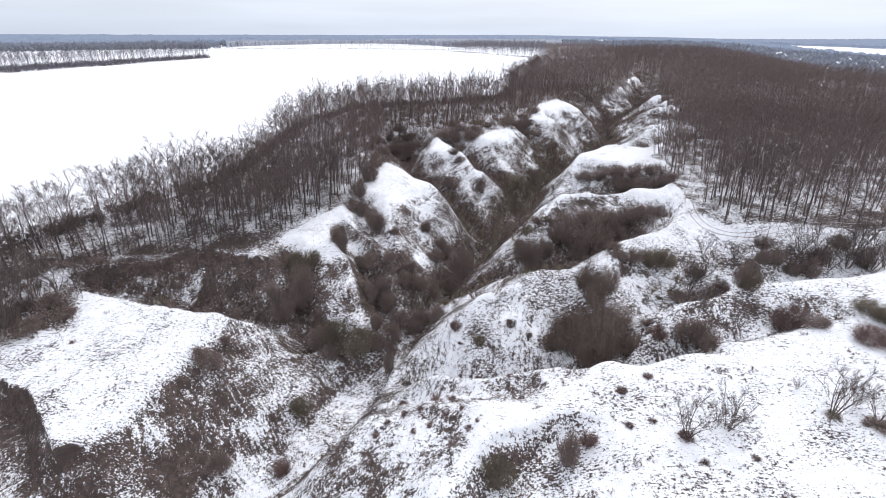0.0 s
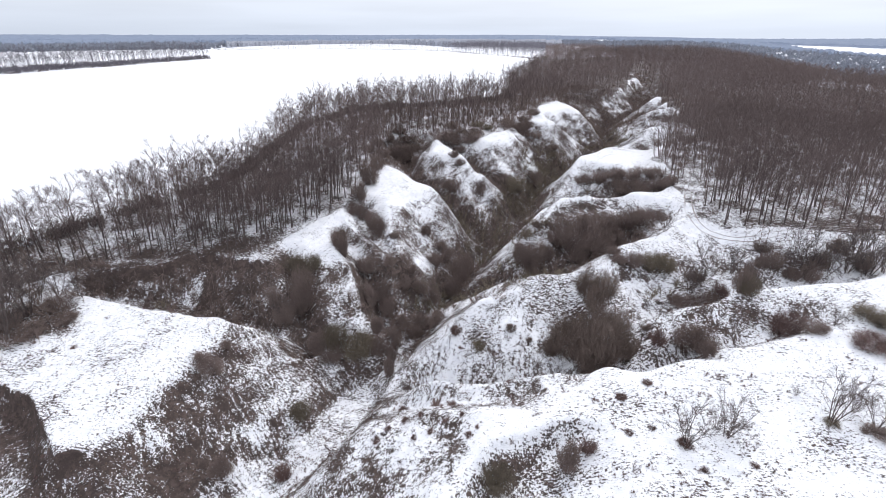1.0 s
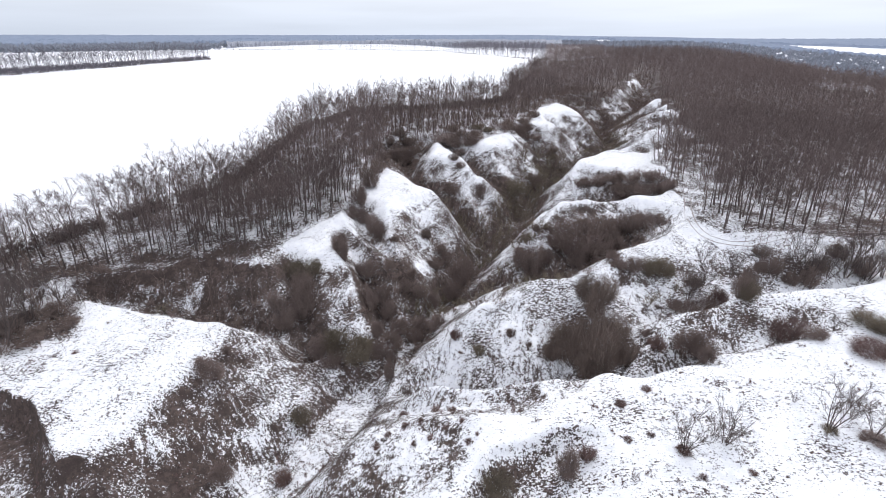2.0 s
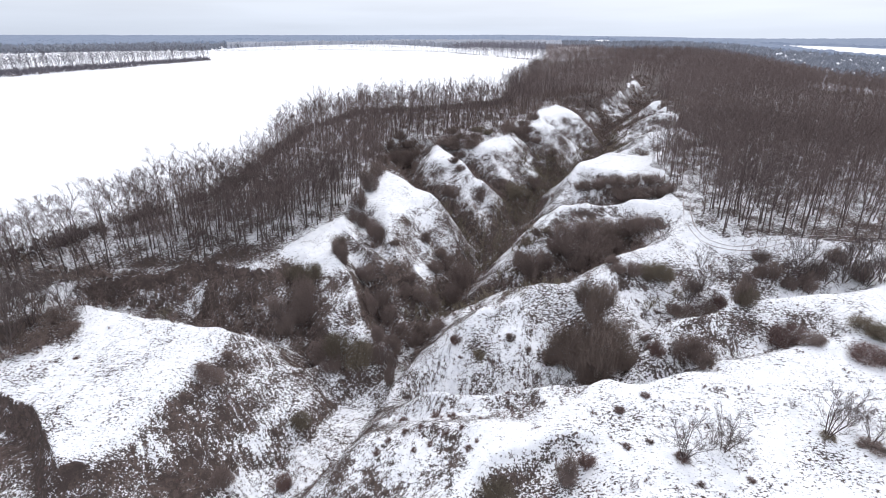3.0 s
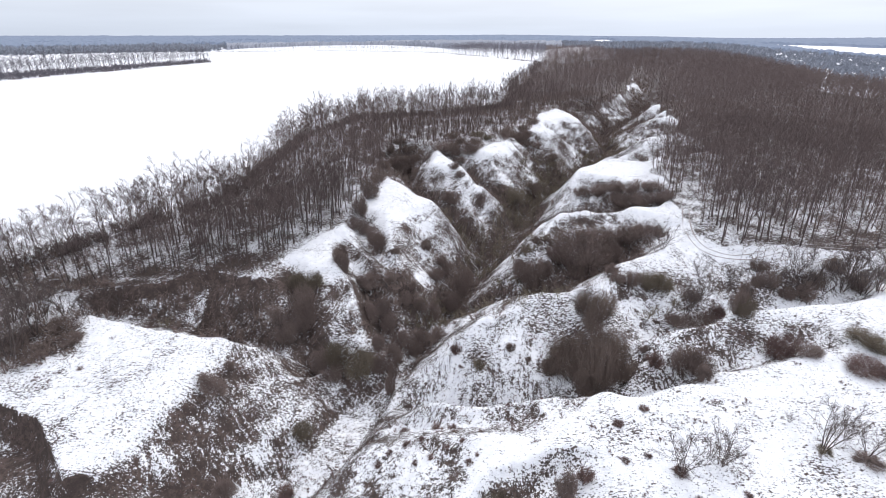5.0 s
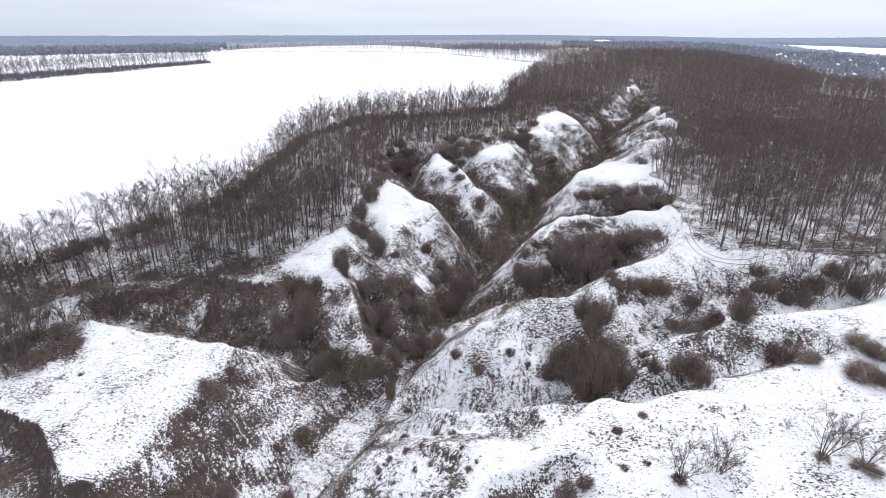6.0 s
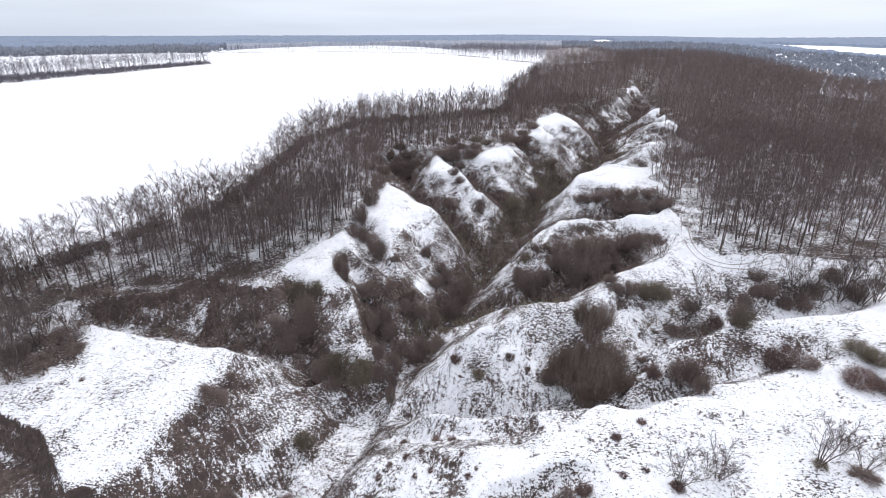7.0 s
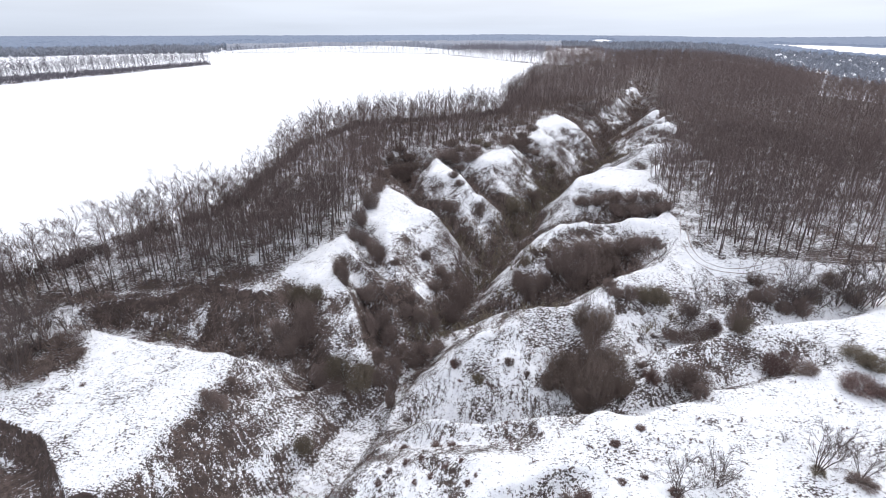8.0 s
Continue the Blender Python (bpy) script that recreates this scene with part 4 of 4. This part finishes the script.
plant(SMALL[1], -73.6, 78.1, 1.61, 5.3)
plant(SMALL[2], -68.9, 77.5, 1.20, 0.8)
plant(SMALL[3], -75.1, 69.2, 1.48, 2.5)
plant(SMALL[0], -67.8, 84.6, 1.17, 4.2)
plant(SMALL[1], -42.3, 84.6, 1.33, 5.9)
plant(SMALL[2], -32.6, 79.7, 1.41, 1.3)

# low undergrowth on the floors, the banks and under the trees
LOW = [joined(grow_bush(4, 15, fine=0.034, long=0.55)) for k in range(5)]
ux, uy = scatter(-110, 140, 36, 300, 1.75, 0.6)
uz, udeep, ufloor = land(ux, uy)
north = ramp(uy, 70, 86)
clump = fbm(ux, uy, 8, 81)
thick_ = 0.95 * ramp(udeep, 4, 8) * ramp(-ufloor, -5, -1.5) * north
thick_ += 0.85 * ramp(udeep, 7, 10) * ramp(-ufloor, -9, -4) * ramp(clump, -0.2, 0.2) * ramp(uy, 96, 112)
thick_ += 0.7 * ramp(udeep, 2.5, 6) * ramp(clump, -0.03, 0.25) * north
thick_ += 0.5 * ramp(udeep, 1.5, 4) * ramp(-np.hypot((ux + 58) / 30, (uy - 88) / 8), -1.1, -0.6) * ramp(clump, -0.2, 0.2)
thick_ += (0.03 + 0.1 * ramp(uy, 120, 170) + 0.25 * ramp(-ux, 74, 84) + 0.15 * ramp(uy, 180, 215)) * (wooded(ux, uy) & (udeep < 3))
thick_ += 0.95 * ramp(-np.hypot((ux + 82) / 16, (uy - 72) / 10), -1.1, -0.8) * ramp(clump, -0.8, -0.3)
thick_ += 0.95 * ramp(-np.hypot((ux - 47) / 16, (uy - 129.5) / 5), -1.1, -0.7)
thick_ += 0.45 * inside(ux, uy, HEADS) + 0.6 * ramp(uy, 212, 236) * (udeep > 2) * (ufloor < 4.5)
thick_ += 0.75 * ramp(-np.hypot((ux + 73) / 8, (uy - 71.5) / 5), -1.2, -0.4) + 0.8 * ramp(-np.hypot((ux + 72) / 10, (uy - 87) / 2.4), -1.1, -0.7)
opened = ramp(-np.hypot((ux + 53) / 2.6, (uy - 88) / 4.5), -1.2, -0.7) + ramp(-np.hypot((ux + 35.5) / 2.2, (uy - 85) / 4.5), -1.2, -0.7)
thick_ *= 1 - 0.9 * opened
sel = rng.uniform(0, 1, ux.size) < thick_
green = sel & (fbm(ux, uy, 18, 83) > 0.12) & (udeep > 4)
sel &= ~green
strew("undergrowth", LOW, rows_of(ux[sel], uy[sel], 0.8, 1.9), SCRUB, "tangled brown undergrowth on the ravine floor", "undergrowth")
strew("undergrowth", LOW, rows_of(ux[green], uy[green], 0.9, 2.1), OLIVE, "olive-brown scrub filling the ravine floor", "undergrowth")
sx_, sy_ = scatter(-112, 120, 60, 290, 2.6, 0.6)
sz_, sdeep, sfloor = land(sx_, sy_)
some = 0.3 * ramp(sdeep, 3, 7) * ramp(-sfloor, -7, -2) * ramp(sy_, 74, 90) + 0.55 * inside(sx_, sy_, HEADS)
some += 0.6 * wooded(sx_, sy_) * ramp(sy_, 235, 260) + 0.3 * ramp(sy_, 215, 240) * (sdeep > 1.5) * (sfloor < 6) + 0.3 * wooded(sx_, sy_) * (sx_ > 50) * ramp(-np.hypot(sx_, sy_), -185, -150) + 0.5 * ramp(sdeep, 1, 3) * ramp(-np.hypot((sx_ + 58) / 32, (sy_ - 88) / 9), -1.1, -0.6)
some += 0.45 * ramp(-np.hypot((sx_ + 36) / 16, (sy_ - 82) / 6), -1.1, -0.6)
some += 0.95 * ramp(-np.hypot((sx_ - 78) / 30, (sy_ - 80) / 7), -1.1, -0.6) + 0.95 * ramp(-np.hypot((sx_ + 84) / 18, (sy_ - 75) / 12), -1.1, -0.7) + 0.45 * ramp(-np.hypot((sx_ - 92) / 30, (sy_ - 88) / 6), -1.1, -0.5) + 0.4 * ramp(-np.hypot((sx_ + 98) / 18, (sy_ - 92) / 9), -1.1, -0.5)
some += 0.5 * ramp(-np.hypot((sx_ + 39) / 7, (sy_ - 94) / 4), -1.1, -0.6)
sel = rng.uniform(0, 1, sx_.size) < some
strew("saplings", SAPLING, rows_of(sx_[sel], sy_[sel], 0.6, 1.5), SCRUB, "thin leafless saplings on the ravine banks", "saplings")

# young trees crowding the floor of the middle ravine
yx, yy = scatter(2, 52, 114, 186, 1.9, 0.6)
_, ydeep, yfloor = land(yx, yy)
sel = (np.abs(yx - np.interp(yy, CUT_Y, CUT_X)) < 9) & (yfloor < 3.2) & (ydeep > 8) & (rng.uniform(0, 1, yx.size) < 0.75)
strew("young_trees", SAPLING, rows_of(yx[sel], yy[sel], 0.9, 1.7), OLIVE, "olive-grey young trees crowding the ravine floor", "young trees")

# the head of the ravine, grown over
kx, ky = scatter(80, 168, 245, 410, 3.1, 0.6)
_, kdeep, kfloor = land(kx, ky)
sel = (kdeep > 0.8) & (kfloor < 5.5)
strew("undergrowth", LOW, rows_of(kx[sel], ky[sel], 1.0, 2.2), SCRUB, "brown scrub choking the head of the ravine", "undergrowth")

# hedge of scrub along the edge of the field
hx, hy = [], []
for (x0, y0), (x1, y1) in zip(FIELD_EDGE[1:], FIELD_EDGE[2:]):
    n = int(math.hypot(x1 - x0, y1 - y0) / 0.5)
    g = rng.uniform(0, 1, n)
    hx.append(x0 + g * (x1 - x0) + rng.normal(0, 1.0, n))
    hy.append(y0 + g * (y1 - y0) + rng.normal(0, 1.0, n))
hx, hy = np.concatenate(hx), np.concatenate(hy)
bx_, by_ = [], []
for (x0, y0), (x1, y1) in zip(FIELD_EDGE[1:6], FIELD_EDGE[2:7]):
    n = int(math.hypot(x1 - x0, y1 - y0) / 1.3)
    g = rng.uniform(0, 1, n)
    bx_.append(x0 + g * (x1 - x0) + rng.normal(1, 1.6, n))
    by_.append(y0 + g * (y1 - y0) + rng.normal(-1, 1.6, n))
strew("tree_belt", MIDDLE, rows_of(np.concatenate(bx_), np.concatenate(by_), 0.7, 0.9), TWIG, "dense belt of dark bare trees edging the snowy field", "tree belt")
strew("hedge", LOW, rows_of(hx, hy, 1.6, 3.1), BARK, "low brown scrub along the edge of the snowy field", "hedge")

# low reddish weeds on the near slopes
vx, vy = scatter(-75, 85, 28, 100, 1.1, 0.7)
vz, vdeep, vfloor = land(vx, vy)
sel = rng.uniform(0, 1, vx.size) < 0.6 * ramp(fbm(vx, vy, 10, 95), 0.0, 0.4) * (0.25 + 0.3 * ramp(vx, 8, 16) * ramp(-vy, -52, -44) + 1.2 * ramp(-np.hypot((vx - 1) / 7, (vy - 44) / 6), -1.1, -0.5) + ramp(vdeep, 0.5, 3)) * (0.4 + 0.6 * ramp(-vy, -80, -60))
WEED = [joined(grow_bush(5, 13, tall=0.8, fine=0.05, long=0.55)) for k in range(4)]
strew("weeds", WEED, rows_of(vx[sel], vy[sel], 0.22, 0.6), RUSSET, "low dark reddish weeds sticking out of the snow", "weeds")

# ---- tufts of dry grass through the snow ----


def grow_tuft():
    t = Sticks()
    for m in range(3):
        az = rng.uniform(0, 6.28)
        a = np.array([rng.normal(0, 0.5), rng.normal(0, 0.25), -0.1])
        t.add(a, a + np.array([math.cos(az) * 0.5 + 0.35, math.sin(az) * 0.5, rng.uniform(0.25, 0.6)]), 0.16, 0)
    return t.arrays()


TUFT = [grow_tuft() for k in range(5)]
tx, ty = scatter(-80, 90, 26, 100, 0.62, 0.7)
tz, tdeep, tfloor = land(tx, ty)
dens = 0.16 + 0.3 * ramp(fbm(tx, ty, 7, 91), -0.1, 0.5) + 0.25 * ramp(tdeep, 0.5, 3)
dens *= 1 - 0.6 * inside(tx, ty, WEST_WOOD)
sel = rng.uniform(0, 1, tx.size) < dens
strew("grass_tufts", TUFT, rows_of(tx[sel], ty[sel], 0.2, 0.55), STRAW, "dark tufts of dry grass poking through snow", "grass")

# ---- the far country ----
ix, iy = scatter(-530, -270, 260, 650, 4.8, 0.6)
sel = inside(ix, iy, ISLAND_WOOD)
strew("copse", FAR, rows_of(ix[sel], iy[sel], 0.8, 1.3), GREY_HAZED, "grey copse of bare trees standing in the snowy field", "copse")
ox, oy = scatter(-530, -270, 260, 650, 4.6, 0.6)
sel = inside(ox, oy, ISLAND_WOOD)
strew("copse_scrub", LOW, rows_of(ox[sel], oy[sel], 2.0, 4.2), GREY_HAZED, "tall grey scrub filling the copse in the field", "scrub")
bx, by = scatter(300, 640, 300, 720, 6.5, 0.6)
sel = inside(bx, by, BEYOND_WOOD)
strew("wood_beyond", THIN, rows_of(bx[sel], by[sel], 0.8, 1.1), WOODS, "bare woodland beyond a narrow snowy field", "woodland")
nx_, ny_ = scatter(-10, 310, 550, 1170, 8.2, 0.6)
sel = inside(nx_, ny_, NORTH_WOOD) & (nx_ < 0.2 * ny_)
strew("wood_behind_field", THIN, rows_of(nx_[sel], ny_[sel], 0.7, 1.0), GREY_HAZED, "pale bare woodland along the far side of the field", "woodland")
nx_, ny_ = scatter(90, 310, 550, 1170, 6.4, 0.6)
sel = inside(nx_, ny_, NORTH_WOOD) & (nx_ >= 0.2 * ny_)
strew("wood_behind_field", THIN, rows_of(nx_[sel], ny_[sel], 0.5, 0.75), WOODS, "dark bare woodland at the corner of the field", "woodland")
# rows of trees along the far end of the field
rx_, ry_ = [], []
for (x0, y0, x1, y1) in ((-442, 990, -204, 1010), (-204, 1010, -4, 884), (-440, 1004, -204, 1026), (-204, 1026, 4, 898)):
    n = int(math.hypot(x1 - x0, y1 - y0) / 4.0)
    g = (np.arange(n) + rng.uniform(-0.4, 0.4, n)) / n
    rx_.append(x0 + g * (x1 - x0) + rng.normal(0, 1.2, n))
    ry_.append(y0 + g * (y1 - y0) + rng.normal(0, 1.2, n))
rx_, ry_ = np.concatenate(rx_), np.concatenate(ry_)
strew("shelter_belt", FAR, rows_of(rx_, ry_, 0.7, 0.95), GREY_HAZED, "rows of bare trees along the far end of the field", "tree row")
# scrub at the foot of the copse and of the rows
qx, qy = [], []
for (x0, y0, x1, y1) in ((-351, 394, -321, 488), (-321, 488, -284, 620), (-470, 270, -351, 394), (-442, 988, -204, 1006), (-204, 1006, -4, 881), (-4, 881, 121, 556)):
    n = int(math.hypot(x1 - x0, y1 - y0) / 2.6)
    g = rng.uniform(0, 1, n)
    qx.append(x0 + g * (x1 - x0) + rng.normal(0, 1.0, n))
    qy.append(y0 + g * (y1 - y0) + rng.normal(0, 1.0, n))
strew("far_hedge", LOW, rows_of(np.concatenate(qx), np.concatenate(qy), 1.0, 1.7), SCRUB, "brown scrub at the foot of far tree rows", "hedge")

# glades in the distant woods: bearing, distance, half width in degrees, half depth in metres
GLADES = [(-21.3, 2150, 2.0, 130), (-17.8, 3950, 2.2, 260), (6.2, 2230, 0.8, 110), (14.6, 1120, 2.4, 90), (17.7, 3700, 2.3, 480), (17.2, 2100, 1.2, 650),
          (25.4, 3950, 2.6, 300), (38.5, 2150, 7.5, 520), (44, 2100, 6, 560), (-36, 2300, 4.5, 60), (-40, 2300, 1.5, 50), (33, 1500, 5, 60), (39, 1330, 4, 40)]
bear = np.radians(np.arange(-64, 64.01, 0.22))
dist = [560.0]
while dist[-1] < 6500:
    dist.append(dist[-1] * 1.0135)


def far_woods(x, y):
    """Where the distant country carries woods: 0 or 1."""
    deg, r = np.degrees(np.arctan2(x, y)), np.hypot(x, y)
    w = np.ones(x.shape)
    wob = 0.25 * fbm(x, y, 160, 111)
    for b0, r0, db, dr in GLADES:
        w *= ramp(np.hypot((deg - b0) / db, (r - r0) / dr) + wob, 0.85, 1.0)
    # open land behind the tree rows
    w[(deg > -26) & (deg < 0.5) & (r < 1500 - 420 * np.abs((deg + 12) / 13) ** 2.2)] = 0
    w[(deg >= 0.5) & (deg < 13.5) & (r < 1120 - 12 * deg)] = 0
    w[inside(x, y, FIELD) | inside(x, y, EAST_WOOD) | inside(x, y, NORTH_WOOD) | inside(x, y, BEYOND_WOOD)] = 0
    w[(deg < -42) & (r < 1150)] = 0
    w[(deg > 13.5) & (r < 690)] = 0
    w[(deg > 30) & (r < 800)] = 0
    w[(np.abs(x) > 4560) | (y > 4660)] = 0
    return w


pb, pr = np.meshgrid(bear, np.array(dist))
px_, py_ = pr * np.sin(pb), pr * np.cos(pb)
pz = land(px_, py_)[0]
vale = ((np.degrees(pb) > 13) | (np.degrees(pb) < -23)) & (pr < 1560)
trees_ = far_woods(px_, py_)
trees_[vale] = 0
crown_h = 9 + 4 * fbm(px_, py_, 60, 115) + rng.uniform(-3.0, 3.0, pb.shape) * np.clip(1.4 - pr / 4400, 0.4, 1)
pz = np.where(trees_ > 0.5, pz + crown_h, pz - 6)
nb, nr = pb.shape[1], pb.shape[0]
pid = np.arange(nb * nr).reshape(nr, nb)
pq = np.stack([pid[:-1, :-1], pid[:-1, 1:], pid[1:, 1:], pid[1:, :-1]], -1).reshape(-1, 4)
up = (trees_ > 0.5).ravel()
pq = pq[up[pq].any(1)]
near_ = np.hypot(px_, py_).ravel()[pq].max(1) < 1550
wv = np.stack([px_, py_, pz], -1).reshape(-1, 3)


def trimmed(faces):
    used, back = np.unique(faces, return_inverse=True)
    return wv[used], back.reshape(faces.shape)


tagged(new("distant_woods", mesh_from("distant_woods", *trimmed(pq[~near_]), DISTANT_HAZED)), "leafless woods rolling to the horizon, coloured grey-blue for haze", "woods", kind="stuff")
tagged(new("far_woods", mesh_from("far_woods", *trimmed(pq[near_]), VALLEY_HAZED)), "leafless woods beyond the snowy field, coloured grey-blue for haze", "woods", kind="stuff")
# trees of the valley: thickets with snowy gardens and meadows between
CLUMP = [joined(grow_bush(3, 11, tall=1.5, fine=0.16, long=0.8)) for k in range(5)]
c_east, c_west = scatter(150, 1250, 450, 1600, 11, 0.6), scatter(-1300, -300, 700, 1560, 13, 0.6)
cx_, cy_ = np.concatenate([c_east[0], c_west[0]]), np.concatenate([c_east[1], c_west[1]])
c_deg, c_r = np.degrees(np.arctan2(cx_, cy_)), np.hypot(cx_, cy_)
open_ground = 0.5 + 0.9 * ramp(fbm(cx_, cy_, 55, 113, 2), -0.5, 0.15)
open_ground = np.where((c_deg > 24) & (c_r > 840), open_ground * 0.6, 1.0)
sel = ((c_deg > 13) & (c_deg < 50) | (c_deg > -52) & (c_deg < -20)) & (c_r < 1570) & (far_woods(cx_, cy_) > 0.5) & (rng.uniform(0, 1, cx_.size) < open_ground * np.where(c_deg < 0, ramp(-c_deg, 20, 28), 1))
strew("distant_trees", CLUMP, rows_of(cx_[sel], cy_[sel], 3.5, 7.5), VALLEY_HAZED, "leafless trees among snowy gardens and fields, greyed by painted haze", "trees")

# ---- the village in the valley ----
PLASTER, n_, l_, b_ = node_mat("pale_plaster")
l_.new(mix_node(n_, l_, noise_node(n_, l_, 0.6, 3), (0.5, 0.47, 0.43), (0.7, 0.68, 0.64)), b_.inputs["Base Color"])
SNOWROOF, n_, l_, b_ = node_mat("snowy_roof")
l_.new(mix_node(n_, l_, step_node(n_, l_, noise_node(n_, l_, 0.4, 3), 0.55, 0.75), (0.84, 0.84, 0.86), (0.45, 0.4, 0.4)), b_.inputs["Base Color"])
GLASS, n_, l_, b_ = node_mat("dark_window")
b_.inputs["Base Color"].default_value, b_.inputs["Roughness"].default_value = (0.04, 0.05, 0.06, 1), 0.15


def slab(points, faces):
    tri = []
    for f in faces:
        tri += [(f[0], f[k], f[k + 1]) for k in range(1, len(f) - 1)]
    return np.array(points, float), np.array(tri)


def house_model():
    w, d_, h, r = 4.5, 3.6, 3.0, 2.4
    wall = slab([(-w, -d_, -1), (w, -d_, -1), (w, d_, -1), (-w, d_, -1), (-w, -d_, h), (w, -d_, h), (w, d_, h), (-w, d_, h), (-w, 0, h + r), (w, 0, h + r)],
                [(0, 1, 5, 4), (2, 3, 7, 6), (1, 2, 6, 9, 5), (3, 0, 4, 8, 7)])
    e, o, q = d_ + 0.5, w + 0.4, 0.25
    roof = slab([(-o, -e, h - 0.3), (o, -e, h - 0.3), (o, 0, h + r + q), (-o, 0, h + r + q), (-o, e, h - 0.3), (o, e, h - 0.3),
                 (-o, -e, h - 0.3 - q), (o, -e, h - 0.3 - q), (o, 0, h + r), (-o, 0, h + r), (-o, e, h - 0.3 - q), (o, e, h - 0.3 - q)],
                [(0, 1, 2, 3), (3, 2, 5, 4), (7, 6, 9, 8), (8, 9, 10, 11), (6, 7, 1, 0), (4, 5, 11, 10), (1, 7, 8, 11, 5, 2), (6, 0, 3, 4, 10, 9)])
    return wall, roof


def window_model(x):
    return slab([(x - 0.5, -3.66, 0.9), (x + 0.5, -3.66, 0.9), (x + 0.5, -3.66, 2.2), (x - 0.5, -3.66, 2.2),
                 (x - 0.5, -3.5, 0.9), (x + 0.5, -3.5, 0.9), (x + 0.5, -3.5, 2.2), (x - 0.5, -3.5, 2.2)],
                [(0, 1, 2, 3), (1, 5, 6, 2), (4, 0, 3, 7), (3, 2, 6, 7), (4, 5, 1, 0)])


h_wall, h_roof = house_model()
HOUSE = thing("house", [("wall", h_wall, PLASTER), ("roof", h_roof, SNOWROOF), ("window", window_model(-2.4), GLASS), ("window", window_model(0), GLASS),
                        ("window", window_model(2.4), GLASS)], "small pale village house under a snowy gable roof", "house", "houses of the far village")
for x, y in [(649, 1222), (696, 1269), (689, 1218), (719, 1247), (881, 1505), (796, 1397), (644, 979), (634, 947), (869, 1319), (884, 1226), (834, 1119),
             (760, 1103), (780, 999), (841, 1048), (731, 895), (806, 962), (890, 1044), (770, 1240), (729, 1022), (905, 1130), (940, 1105), (860, 1000),
             (820, 905), (700, 1010), (815, 1180), (930, 1180), (760, 930), (880, 960)]:
    plant(HOUSE, x, y, rng.uniform(0.8, 1.2), rng.uniform(-0.5, 0.9))
for k in range(26):
    b, r = math.radians(rng.uniform(26, 43)), rng.uniform(900, 1480)
    plant(HOUSE, r * math.sin(b), r * math.cos(b), rng.uniform(0.7, 1.1), rng.uniform(-0.5, 0.9))

# ---- the farm track on the eastern rim ----
RUT, n_, l_, b_ = node_mat("trodden_snow")
l_.new(mix_node(n_, l_, step_node(n_, l_, noise_node(n_, l_, 1.5, 4), 0.4, 0.62), (0.33, 0.29, 0.27), (0.74, 0.73, 0.74)), b_.inputs["Base Color"])
WAY = [(60.5, 112), (57.0, 104), (54.4, 97), (54.0, 91.5), (56.5, 87.6), (61, 86.3), (68, 87), (75, 88.4), (82, 88.6), (92, 87), (104, 83.5)]


def smooth_line(pts, step):
    out = []
    pts = [pts[0]] + pts + [pts[-1]]
    for a, b, c, d in zip(pts, pts[1:], pts[2:], pts[3:]):
        n = max(2, int(math.hypot(c[0] - b[0], c[1] - b[1]) / step))
        for k in range(n):
            t = k / n
            out.append([0.5 * (2 * q + (r - p) * t + (2 * p - 5 * q + 4 * r - s) * t * t + (3 * q - p - 3 * r + s) * t**3) for p, q, r, s in zip(a, b, c, d)])
    return np.array(out)


line = smooth_line(WAY, 0.5)
side = np.gradient(line, axis=0)
side = np.stack([-side[:, 1], side[:, 0]], -1) / np.hypot(side[:, 0], side[:, 1])[:, None]
track = tagged(new("farm_track"), "two snowy wheel ruts of a farm track", "track", kind="structure")
for off in (-0.72, 0.72):
    wob = 0.12 * fbm(line[:, 0], line[:, 1], 2.5, 131, 2)
    cols = []
    for k in (-0.12, 0.0, 0.12):
        p = line + side * (off + k + wob)[:, None]
        cols.append(np.column_stack([p, land(p[:, 0], p[:, 1])[0] + (0.05 if k else 0.03)]))
    rv = np.stack(cols, 1).reshape(-1, 3)
    i = np.arange(len(line) - 1) * 3
    rf = np.concatenate([np.stack([i, i + 1, i + 4, i + 3], -1), np.stack([i + 1, i + 2, i + 5, i + 4], -1)])
    part("rut", (rv, rf), RUT, track)

# ---- clear away spare models ----
for root, used in STOCK:
    if not used:
        for ob in (*root.children_recursive, root):
            bpy.data.objects.remove(ob)
